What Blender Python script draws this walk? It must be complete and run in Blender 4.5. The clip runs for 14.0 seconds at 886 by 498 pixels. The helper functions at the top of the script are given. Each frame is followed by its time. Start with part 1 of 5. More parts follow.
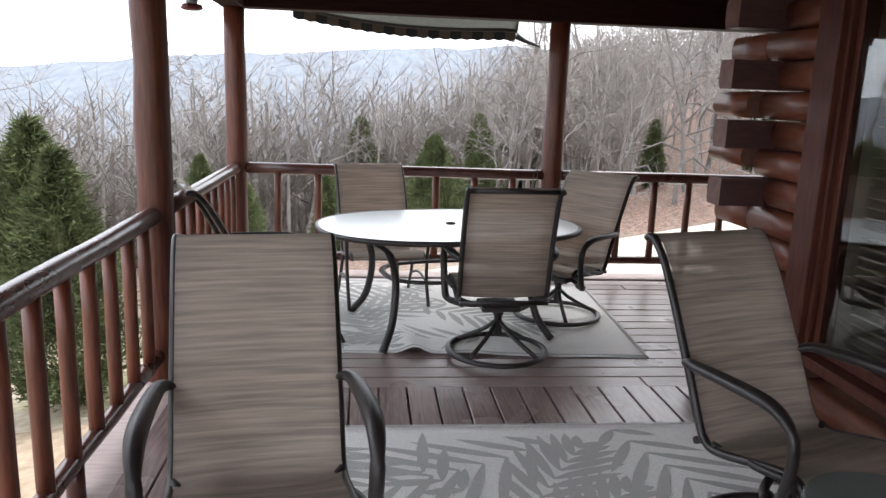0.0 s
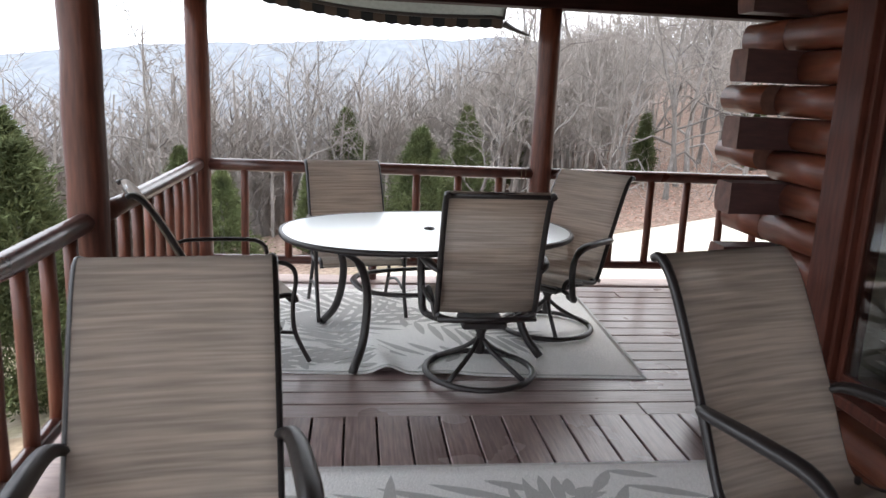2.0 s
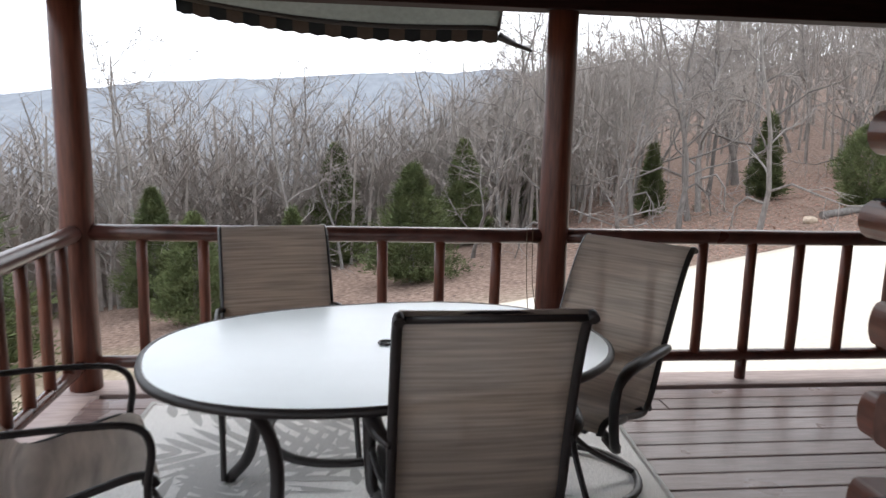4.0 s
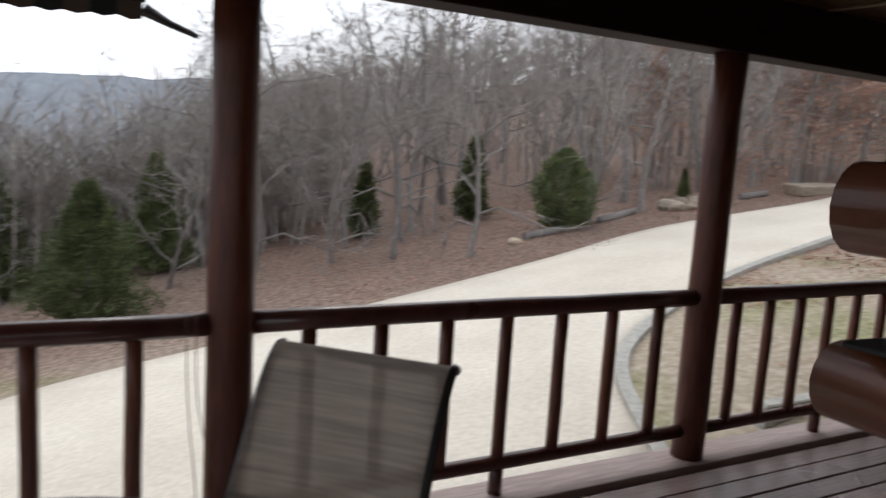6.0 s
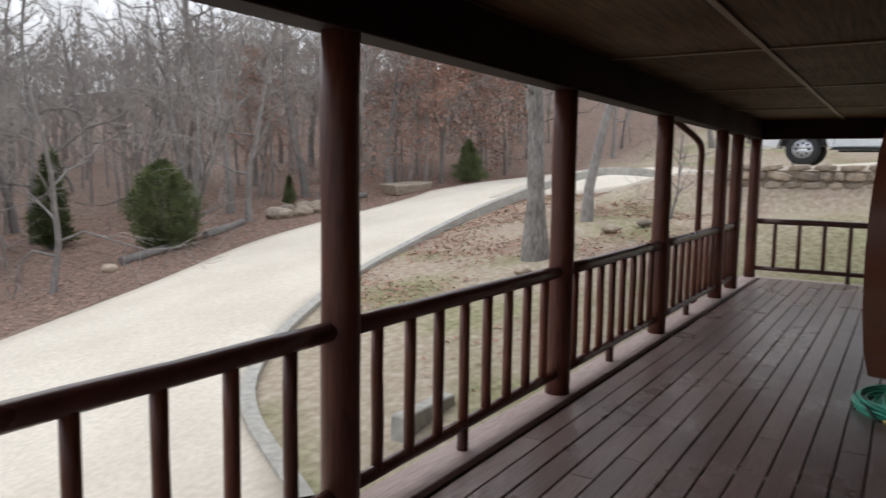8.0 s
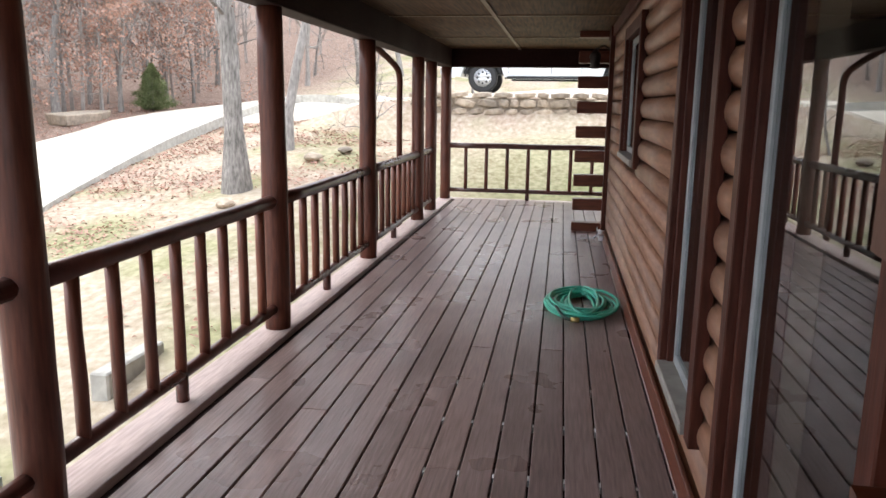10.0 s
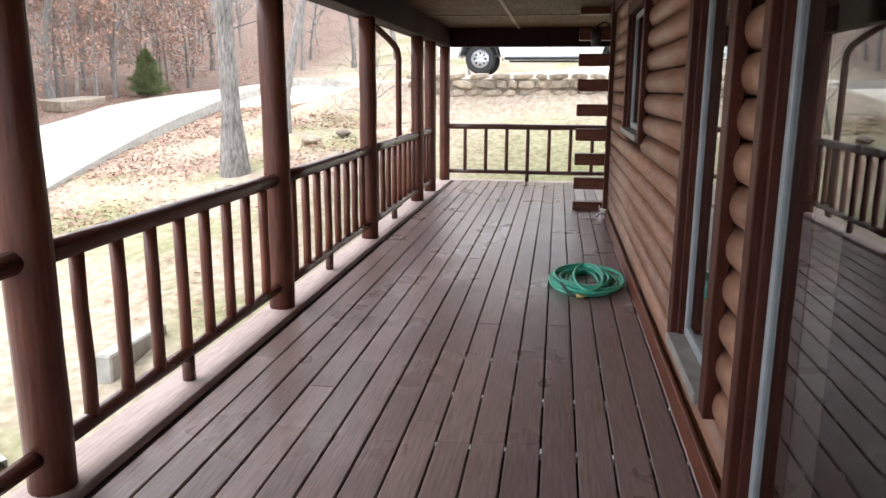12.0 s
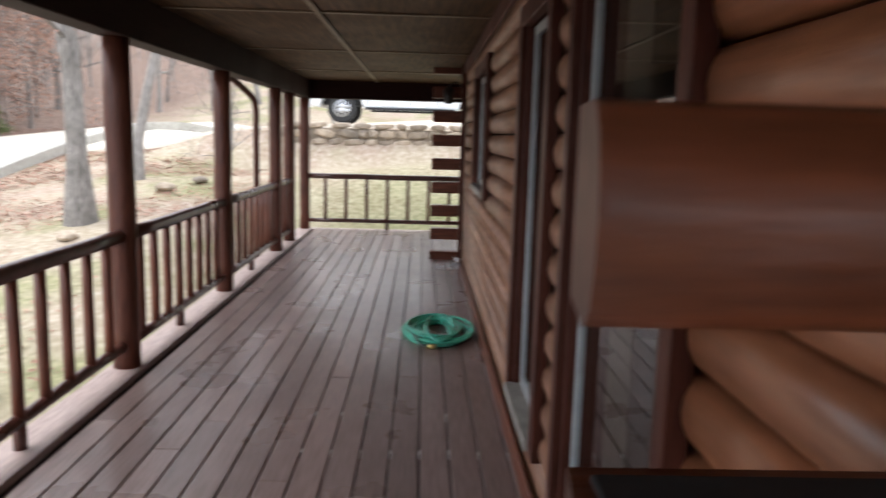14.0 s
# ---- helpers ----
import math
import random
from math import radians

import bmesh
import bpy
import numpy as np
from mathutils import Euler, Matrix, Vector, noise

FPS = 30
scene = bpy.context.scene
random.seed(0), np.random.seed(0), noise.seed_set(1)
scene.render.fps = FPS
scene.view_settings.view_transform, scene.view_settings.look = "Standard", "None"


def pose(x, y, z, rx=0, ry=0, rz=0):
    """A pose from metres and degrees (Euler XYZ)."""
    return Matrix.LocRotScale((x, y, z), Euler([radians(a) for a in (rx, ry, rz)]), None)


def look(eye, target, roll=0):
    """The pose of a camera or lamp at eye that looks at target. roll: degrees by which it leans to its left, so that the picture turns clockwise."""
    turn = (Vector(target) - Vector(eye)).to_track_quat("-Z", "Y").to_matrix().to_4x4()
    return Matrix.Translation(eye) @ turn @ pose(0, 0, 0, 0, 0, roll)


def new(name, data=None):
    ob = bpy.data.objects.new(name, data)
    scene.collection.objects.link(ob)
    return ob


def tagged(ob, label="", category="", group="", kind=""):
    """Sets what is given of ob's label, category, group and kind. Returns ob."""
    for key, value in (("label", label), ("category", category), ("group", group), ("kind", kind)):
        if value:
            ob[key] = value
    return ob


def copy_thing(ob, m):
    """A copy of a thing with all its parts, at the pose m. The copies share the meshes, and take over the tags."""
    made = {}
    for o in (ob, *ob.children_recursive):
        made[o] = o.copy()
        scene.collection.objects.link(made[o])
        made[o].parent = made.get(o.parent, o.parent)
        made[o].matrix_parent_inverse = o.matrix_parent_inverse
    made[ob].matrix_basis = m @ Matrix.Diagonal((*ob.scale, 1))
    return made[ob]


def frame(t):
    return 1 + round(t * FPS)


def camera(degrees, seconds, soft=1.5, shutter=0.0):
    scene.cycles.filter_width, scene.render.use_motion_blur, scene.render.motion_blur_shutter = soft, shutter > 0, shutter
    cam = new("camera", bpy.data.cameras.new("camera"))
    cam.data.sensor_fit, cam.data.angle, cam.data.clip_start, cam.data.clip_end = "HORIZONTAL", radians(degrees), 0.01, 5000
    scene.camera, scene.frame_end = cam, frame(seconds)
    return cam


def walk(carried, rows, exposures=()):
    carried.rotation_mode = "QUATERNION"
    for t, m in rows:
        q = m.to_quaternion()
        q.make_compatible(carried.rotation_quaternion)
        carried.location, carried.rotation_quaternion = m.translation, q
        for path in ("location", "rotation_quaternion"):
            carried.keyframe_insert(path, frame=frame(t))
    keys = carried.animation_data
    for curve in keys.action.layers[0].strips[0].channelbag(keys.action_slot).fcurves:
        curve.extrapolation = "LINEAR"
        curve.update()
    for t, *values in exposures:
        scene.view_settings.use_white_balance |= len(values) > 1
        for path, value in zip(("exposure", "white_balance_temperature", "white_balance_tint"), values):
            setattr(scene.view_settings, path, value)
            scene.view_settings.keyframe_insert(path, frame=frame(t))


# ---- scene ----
cam = camera(61.5, 14.0, shutter=0.45)
PATH = [
    (0, (-3.225, -3.74, 1.53), (-3.016, -1.792, 1.125), 2.1),
    (0.5, (-3.209, -3.729, 1.516), (-3.003, -1.781, 1.109), 2.0),
    (1, (-3.197, -3.709, 1.510), (-2.987, -1.763, 1.101), 1.1),
    (1.5, (-3.181, -3.549, 1.513), (-2.940, -1.608, 1.094), 2.3),
    (2, (-3.114, -3.284, 1.535), (-2.875, -1.344, 1.109), 2.5),
    (2.5, (-3.055, -2.960, 1.546), (-2.832, -1.019, 1.117), 1.7),
    (2.7, (-3.005, -2.807, 1.547), (-2.795, -0.861, 1.136), 1.4),
    (5, (-2.575, -0.838, 1.545), (-2.224, 1.106, 1.21), 2.5),
    (5.5, (-2.404, -0.524, 1.57), (-1.823, 1.365, 1.241), 3.1),
    (6, (-2.257, -0.198, 1.590), (-1.305, 1.539, 1.318), 3.7),
    (6.5, (-2.095, 0.094, 1.597), (-0.904, 1.681, 1.343), 3.2),
    (7, (-1.954, 0.284, 1.633), (-0.549, 1.688, 1.398), 2.0),
    (7.5, (-1.732, 0.433, 1.610), (-0.145, 1.632, 1.401), 1.1),
    (8, (-1.627, 0.489, 1.577), (0.062, 1.541, 1.370), 0.9),
    (8.5, (-1.573, 0.526, 1.580), (0.251, 1.320, 1.368), 1.8),
    (9, (-1.560, 0.658, 1.565), (0.369, 1.123, 1.315), 2.5),
    (9.2, (-1.532, 0.635, 1.562), (0.407, 1.033, 1.276), 1.8),
    (11.3, (-1.475, 0.7, 1.484), (0.458, 0.986, 1.06), 0.1),
    (11.5, (-1.469, 0.702, 1.477), (0.464, 0.988, 1.052), 0.1),
    (12, (-1.475, 0.71, 1.482), (0.459, 1.002, 1.062), 0.3),
    (12.5, (-1.475, 0.697, 1.483), (0.461, 0.996, 1.079), 0.5),
    (13, (-1.486, 0.697, 1.489), (0.454, 0.998, 1.106), 0.8),
    (13.5, (-1.497, 0.645, 1.504), (0.461, 0.880, 1.168), 0.4),
    (14, (-1.616, 0.600, 1.584), (0.360, 0.540, 1.286), 1.6),
]
walk(cam, [(t, look(eye, target, roll)) for t, eye, target, roll in PATH],
     [(0, 0.63), (2.7, 0.65), (4.6, -0.25), (5.5, -0.54), (7.5, -0.68), (8.3, -0.35), (9.2, 0.48), (11.3, 0.92), (13, 0.9), (13.5, 0.8), (14, 0.6)])

# ---- world, sun, exposure ----
world = bpy.data.worlds.new("overcast_world")
scene.world = world
world.use_nodes = True
wn = world.node_tree
sky = wn.nodes.new("ShaderNodeTexSky")
sky.sky_type = "NISHITA"
sky.sun_disc = False
sky.sun_elevation, sky.sun_rotation = radians(42), radians(20)
sky.air_density, sky.dust_density, sky.ozone_density = 1.0, 4.0, 1.0
wbg = wn.nodes["Background"]
# cloud cover greys the blue sky
grey = wn.nodes.new("ShaderNodeMix")
grey.data_type = "RGBA"
grey.inputs[0].default_value = 0.85
wn.links.new(sky.outputs[0], grey.inputs[6])
grey.inputs[7].default_value = (14.4, 15.2, 16.6, 1)
wn.links.new(grey.outputs[2], wbg.inputs[0])
wbg.inputs[1].default_value = 0.15
sun = new("sun", bpy.data.lights.new("sun", "SUN"))
sun.data.energy, sun.data.angle, sun.data.color = 0.8, radians(20), (1.0, 0.96, 0.9)
sun.matrix_world = look((6, 16, 20), (0, 0, 0))
scene.view_settings.exposure = 0.0


# ---- materials ----
def mat(name, base, rough=0.6, vary=0.25, scale=8.0, bump=0.2, metal=0.0, stretch=(1, 1, 1), second=None, patch=0.5, pscale=1.3,
        coat=0.0, piece=0.0, spec=0.5):
    """A surface with fine grain, wide patches and relief; piece: how far one piece differs from the next."""
    m = bpy.data.materials.new(name)
    m.use_nodes = True
    nt = m.node_tree
    b = nt.nodes["Principled BSDF"]
    geo = nt.nodes.new("ShaderNodeNewGeometry")
    vm = nt.nodes.new("ShaderNodeVectorMath")
    vm.operation = "MULTIPLY"
    vm.inputs[1].default_value = stretch
    nt.links.new(geo.outputs["Position"], vm.inputs[0])
    n1 = nt.nodes.new("ShaderNodeTexNoise")
    n1.inputs["Scale"].default_value, n1.inputs["Detail"].default_value = scale, 6
    n2 = nt.nodes.new("ShaderNodeTexNoise")
    n2.inputs["Scale"].default_value, n2.inputs["Detail"].default_value = pscale, 4
    nt.links.new(vm.outputs[0], n1.inputs["Vector"])
    nt.links.new(geo.outputs["Position"], n2.inputs["Vector"])
    r1 = nt.nodes.new("ShaderNodeMapRange")
    r1.inputs[1].default_value, r1.inputs[2].default_value = 0.3, 0.7
    r1.inputs[3].default_value, r1.inputs[4].default_value = 1 - vary, 1 + vary
    nt.links.new(n1.outputs["Fac"], r1.inputs[0])
    mix = nt.nodes.new("ShaderNodeMix")
    mix.data_type = "RGBA"
    mix.inputs[6].default_value = (*base, 1)
    sec = second or tuple(c * 0.75 for c in base)
    mix.inputs[7].default_value = (*sec, 1)
    r2 = nt.nodes.new("ShaderNodeMapRange")
    r2.inputs[1].default_value, r2.inputs[2].default_value = 0.35, 0.65
    r2.inputs[4].default_value = patch
    nt.links.new(n2.outputs["Fac"], r2.inputs[0])
    nt.links.new(r2.outputs[0], mix.inputs[0])
    sc = nt.nodes.new("ShaderNodeVectorMath")
    sc.operation = "SCALE"
    nt.links.new(mix.outputs[2], sc.inputs[0])
    value = r1.outputs[0]
    if piece:
        oi = nt.nodes.new("ShaderNodeObjectInfo")
        r3 = nt.nodes.new("ShaderNodeMapRange")
        r3.inputs[3].default_value, r3.inputs[4].default_value = 1 - piece, 1 + piece
        nt.links.new(oi.outputs["Random"], r3.inputs[0])
        mu = nt.nodes.new("ShaderNodeMath")
        mu.operation = "MULTIPLY"
        nt.links.new(value, mu.inputs[0])
        nt.links.new(r3.outputs[0], mu.inputs[1])
        value = mu.outputs[0]
    nt.links.new(value, sc.inputs["Scale"])
    nt.links.new(sc.outputs[0], b.inputs["Base Color"])
    rr = nt.nodes.new("ShaderNodeMapRange")
    rr.inputs[3].default_value, rr.inputs[4].default_value = max(0.02, rough - 0.12), min(1, rough + 0.12)
    nt.links.new(n2.outputs["Fac"], rr.inputs[0])
    nt.links.new(rr.outputs[0], b.inputs["Roughness"])
    b.inputs["Metallic"].default_value = metal
    b.inputs["Coat Weight"].default_value = coat
    b.inputs["Specular IOR Level"].default_value = spec
    if bump:
        bp = nt.nodes.new("ShaderNodeBump")
        bp.inputs["Strength"].default_value, bp.inputs["Distance"].default_value = bump, 0.01
        nt.links.new(n1.outputs["Fac"], bp.inputs["Height"])
        nt.links.new(bp.outputs[0], b.inputs["Normal"])
    return m


M_POST = mat("stained_post_wood", (0.113, 0.035, 0.021), 0.42, 0.35, 9, 0.15, stretch=(6, 6, 0.6), second=(0.068, 0.025, 0.017), coat=0.05, spec=0.35)
M_BALUSTER = mat("stained_baluster_wood", (0.135, 0.04, 0.022), 0.42, 0.35, 9, 0.15, stretch=(6, 6, 0.6), second=(0.08, 0.028, 0.018), piece=0.3)
M_RAIL = mat("stained_rail_wood", (0.085, 0.03, 0.022), 0.3, 0.3, 12, 0.15, second=(0.055, 0.022, 0.018), coat=0.15)
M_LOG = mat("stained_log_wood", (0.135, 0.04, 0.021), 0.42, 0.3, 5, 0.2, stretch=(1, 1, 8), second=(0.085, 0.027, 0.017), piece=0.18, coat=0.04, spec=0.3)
M_CORNER = mat("glossy_corner_log", (0.15, 0.043, 0.018), 0.42, 0.4, 5, 0.25, stretch=(8, 1, 8), second=(0.085, 0.022, 0.012), coat=0.08, pscale=4.0, spec=0.35)
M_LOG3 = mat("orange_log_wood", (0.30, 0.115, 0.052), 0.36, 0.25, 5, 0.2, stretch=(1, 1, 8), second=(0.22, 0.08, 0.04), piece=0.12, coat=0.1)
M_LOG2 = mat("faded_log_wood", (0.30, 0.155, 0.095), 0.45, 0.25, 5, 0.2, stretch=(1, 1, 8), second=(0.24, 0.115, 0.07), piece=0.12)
M_LOGEND = mat("log_end_grain", (0.12, 0.05, 0.034), 0.6, 0.35, 18, 0.3, second=(0.075, 0.034, 0.024), piece=0.15)
# darkened log wood: porch shade on the corner stubs is put into the colour
M_SHADE_END = mat("shade_dark_log_end", (0.055, 0.022, 0.02), 0.5, 0.3, 10, 0.2, stretch=(1, 1, 6))
M_TRIM = mat("dark_trim_wood", (0.075, 0.022, 0.014), 0.5, 0.35, 9, 0.12, stretch=(5, 5, 0.6), spec=0.2)
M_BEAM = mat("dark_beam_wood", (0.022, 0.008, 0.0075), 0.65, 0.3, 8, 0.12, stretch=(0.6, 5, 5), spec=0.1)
M_DECK = mat("stained_deck_boards", (0.24, 0.17, 0.158), 0.3, 0.28, 10, 0.18, stretch=(0.5, 7, 7), second=(0.175, 0.12, 0.113), piece=0.16, pscale=1.8)
M_DECKY = mat("stained_deck_boards_y", (0.24, 0.17, 0.158), 0.26, 0.28, 10, 0.18, stretch=(7, 0.5, 7), second=(0.175, 0.12, 0.113), piece=0.16, pscale=1.8)
M_LEDGE = mat("pale_ledge_board", (0.43, 0.33, 0.30), 0.6, 0.2, 10, 0.15, stretch=(0.6, 6, 6), second=(0.34, 0.245, 0.22))
M_CEIL = mat("porch_ceiling_panels", (0.085, 0.043, 0.019), 0.6, 0.65, 5, 0.15, stretch=(0.45, 8, 1), second=(0.046, 0.024, 0.012), spec=0.12)
M_STRIP = mat("pale_seam_strip", (0.20, 0.145, 0.095), 0.5, 0.15, 8, 0.1)
M_METAL = mat("brown_powder_coat", (0.022, 0.018, 0.018), 0.38, 0.15, 40, 0.05, second=(0.032, 0.026, 0.025))
M_SLING = mat("taupe_sling_fabric", (0.485, 0.405, 0.34), 0.7, 0.3, 60, 0.04, stretch=(0.05, 0.05, 1.6), second=(0.42, 0.35, 0.29))
# open weave: part of what lies behind shows through
nt_ = M_SLING.node_tree
weave_out = nt_.nodes["Material Output"]
holes = nt_.nodes.new("ShaderNodeBsdfTransparent")
weave_mix = nt_.nodes.new("ShaderNodeMixShader")
weave_mix.inputs[0].default_value = 0.035
nt_.links.new(nt_.nodes["Principled BSDF"].outputs[0], weave_mix.inputs[1])
nt_.links.new(holes.outputs[0], weave_mix.inputs[2])
nt_.links.new(weave_mix.outputs[0], weave_out.inputs[0])
M_WHITE = mat("white_paint", (0.74, 0.75, 0.76), 0.3, 0.04, 6, 0.02, coat=0.3)
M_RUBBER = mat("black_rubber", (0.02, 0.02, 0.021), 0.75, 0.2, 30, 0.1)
M_STEEL = mat("bright_wheel_alloy", (0.55, 0.56, 0.58), 0.3, 0.1, 20, 0.02, metal=0.8)
M_GREYPAINT = mat("grey_painted_frame", (0.36, 0.38, 0.39), 0.45, 0.1, 12, 0.05)
M_CONCRETE = mat("concrete_drive", (0.66, 0.595, 0.50), 0.85, 0.1, 14, 0.15, second=(0.57, 0.505, 0.42), pscale=0.5, patch=0.8)
M_KERB = mat("concrete_kerb", (0.40, 0.38, 0.34), 0.85, 0.2, 10, 0.25, second=(0.30, 0.29, 0.26))
M_STONE = mat("wall_stone", (0.34, 0.27, 0.20), 0.85, 0.25, 9, 0.4, second=(0.24, 0.21, 0.18), piece=0.35)
M_OAK = mat("pale_oak_bark", (0.25, 0.228, 0.21), 0.9, 0.5, 9, 1.0, stretch=(3, 3, 0.8), second=(0.16, 0.145, 0.13), patch=0.8, pscale=3.0)
M_BARK = mat("grey_bark", (0.225, 0.205, 0.19), 0.9, 0.3, 6, 0.5, stretch=(4, 4, 1), second=(0.14, 0.125, 0.113), piece=0.25)
M_TWIG = mat("grey_twigs", (0.32, 0.285, 0.26), 0.9, 0.25, 3, 0.0, second=(0.22, 0.19, 0.17), piece=0.25)
M_CEDAR = mat("cedar_foliage", (0.105, 0.13, 0.058), 0.85, 0.5, 3, 0.0, second=(0.15, 0.158, 0.075), pscale=2.5, piece=0.25, spec=0.08)
M_RUST = mat("rust_leaves", (0.40, 0.225, 0.165), 0.8, 0.3, 4, 0.0, second=(0.28, 0.17, 0.12))
M_HOSE = mat("green_hose_rubber", (0.04, 0.40, 0.28), 0.35, 0.12, 20, 0.05, second=(0.10, 0.50, 0.36))
M_BRASS = mat("brass_fitting", (0.62, 0.50, 0.20), 0.35, 0.1, 20, 0.05, metal=0.7)
M_SILL = mat("worn_sill_paint", (0.33, 0.30, 0.27), 0.55, 0.2, 10, 0.1)
M_INNER = mat("room_plaster", (0.25, 0.2, 0.15), 0.8, 0.1, 6, 0.05)


def glass(name, tint=(0.9, 0.95, 0.95), rough=0.0):
    m = bpy.data.materials.new(name)
    m.use_nodes = True
    b = m.node_tree.nodes["Principled BSDF"]
    b.inputs["Base Color"].default_value = (*tint, 1)
    b.inputs["Transmission Weight"].default_value = 1
    b.inputs["Roughness"].default_value = rough
    b.inputs["IOR"].default_value = 1.5
    return m


M_GLASS = glass("window_glass")
M_YELLOW = glass("yellow_bottle_glass", (0.9, 0.7, 0.08), 0.05)


def ground_mat():
    """Leaf litter, dry grass and bare earth on one sheet."""
    m = bpy.data.materials.new("yard_and_forest_floor")
    m.use_nodes = True
    nt = m.node_tree
    b = nt.nodes["Principled BSDF"]
    geo = nt.nodes.new("ShaderNodeNewGeometry")

    def noise_tex(s, d=6):
        n = nt.nodes.new("ShaderNodeTexNoise")
        n.inputs["Scale"].default_value, n.inputs["Detail"].default_value = s, d
        nt.links.new(geo.outputs["Position"], n.inputs["Vector"])
        return n

    def ramp(src, stops):
        r = nt.nodes.new("ShaderNodeValToRGB")
        while len(r.color_ramp.elements) < len(stops):
            r.color_ramp.elements.new(0.5)
        for e, (p, c) in zip(r.color_ramp.elements, stops):
            e.position, e.color = p, (*c, 1)
        nt.links.new(src, r.inputs[0])
        return r

    def blend(fac, a, c):
        x = nt.nodes.new("ShaderNodeMix")
        x.data_type = "RGBA"
        nt.links.new(fac, x.inputs[0])
        nt.links.new(a, x.inputs[6])
        nt.links.new(c, x.inputs[7])
        return x

    fine = noise_tex(9)
    grass = ramp(fine.outputs["Fac"], [(0.3, (0.30, 0.245, 0.175)), (0.5, (0.37, 0.31, 0.235)), (0.7, (0.46, 0.39, 0.31))])
    green = ramp(fine.outputs["Fac"], [(0.3, (0.12, 0.15, 0.05)), (0.7, (0.28, 0.29, 0.12))])
    litter = ramp(fine.outputs["Fac"], [(0.3, (0.105, 0.074, 0.06)), (0.5, (0.215, 0.148, 0.118)), (0.7, (0.32, 0.24, 0.195))])
    wide = noise_tex(0.45, 5)
    g1 = ramp(wide.outputs["Fac"], [(0.5, (0, 0, 0)), (0.64, (0.6, 0.6, 0.6))])
    yard = blend(g1.outputs[0], grass.outputs[0], green.outputs[0])
    sep = nt.nodes.new("ShaderNodeSeparateXYZ")
    nt.links.new(geo.outputs["Position"], sep.inputs[0])
    # litter lies under the woods past the drive and in drifts in the yard
    mr = nt.nodes.new("ShaderNodeMapRange")
    mr.inputs[1].default_value, mr.inputs[2].default_value = 10.0, 13.5
    nt.links.new(sep.outputs[1], mr.inputs[0])
    drift = noise_tex(0.8, 5)
    g2 = ramp(drift.outputs["Fac"], [(0.47, (0, 0, 0)), (0.6, (0.55, 0.55, 0.55))])
    rust = ramp(fine.outputs["Fac"], [(0.3, (0.24, 0.15, 0.115)), (0.5, (0.34, 0.245, 0.20)), (0.7, (0.44, 0.36, 0.31))])
    # drifts lie up the yard, under the oak and along the kerb
    up_yard = nt.nodes.new("ShaderNodeMapRange")
    up_yard.inputs[1].default_value, up_yard.inputs[2].default_value = 7.0, 11.0
    nt.links.new(sep.outputs[0], up_yard.inputs[0])
    share_ = nt.nodes.new("ShaderNodeMath")
    share_.operation = "MULTIPLY"
    nt.links.new(g2.outputs[0], share_.inputs[0])
    nt.links.new(up_yard.outputs[0], share_.inputs[1])
    drifted = blend(share_.outputs[0], yard.outputs[2], rust.outputs[0])
    # a greener lawn patch beyond the porch end
    away = nt.nodes.new("ShaderNodeVectorMath")
    away.operation = "DISTANCE"
    away.inputs[1].default_value = (12.9, 0.6, 0.3)
    nt.links.new(geo.outputs["Position"], away.inputs[0])
    lush = nt.nodes.new("ShaderNodeMapRange")
    lush.inputs[1].default_value, lush.inputs[2].default_value = 3.4, 1.2
    lush.inputs[4].default_value = 0.5
    nt.links.new(away.outputs["Value"], lush.inputs[0])
    lawn = blend(lush.outputs[0], drifted.outputs[2], green.outputs[0])
    out = blend(mr.outputs[0], lawn.outputs[2], litter.outputs[0])
    nt.links.new(out.outputs[2], b.inputs["Base Color"])
    b.inputs["Roughness"].default_value = 0.95
    b.inputs["Specular IOR Level"].default_value = 0.1
    bp = nt.nodes.new("ShaderNodeBump")
    bp.inputs["Strength"].default_value, bp.inputs["Distance"].default_value = 0.5, 0.05
    nt.links.new(fine.outputs["Fac"], bp.inputs["Height"])
    nt.links.new(bp.outputs[0], b.inputs["Normal"])
    return m


M_GROUND = ground_mat()


# ---- mesh helpers ----
def part(name, bm, material, parent=None, label="", smooth=False):
    me = bpy.data.meshes.new(name)
    if smooth:
        for f in bm.faces:
            f.smooth = True
    bm.normal_update()
    bm.to_mesh(me)
    bm.free()
    for m in (material if isinstance(material, (list, tuple)) else (material,)):
        me.materials.append(m)
    ob = new(name, me)
    if parent:
        ob.parent = parent
    if label:
        ob["label"] = label
    return ob


def share(name, mesh, parent, m):
    """One more piece on the same mesh."""
    ob = new(name, mesh)
    ob.parent = parent
    ob.matrix_basis = m
    return ob


def empty(name, label, category, group="", kind="", m=None):
    ob = new(name)
    if m is not None:
        ob.matrix_basis = m
    return tagged(ob, label, category, group, kind)


def box(bm, x0, x1, y0, y1, z0, z1, bevel=0.0, idx=0):
    vs = [bm.verts.new((x, y, z)) for x in (x0, x1) for y in (y0, y1) for z in (z0, z1)]
    fs = [bm.faces.new([vs[i] for i in q]) for q in ((0, 1, 3, 2), (4, 6, 7, 5), (0, 4, 5, 1), (2, 3, 7, 6), (0, 2, 6, 4), (1, 5, 7, 3))]
    for f in fs:
        f.material_index = idx
    if bevel:
        es = {e for f in fs for e in f.edges}
        bmesh.ops.bevel(bm, geom=list(es), offset=bevel, segments=1, affect="EDGES")
    return bm


def boxed(*a, **k):
    return box(bmesh.new(), *a, **k)


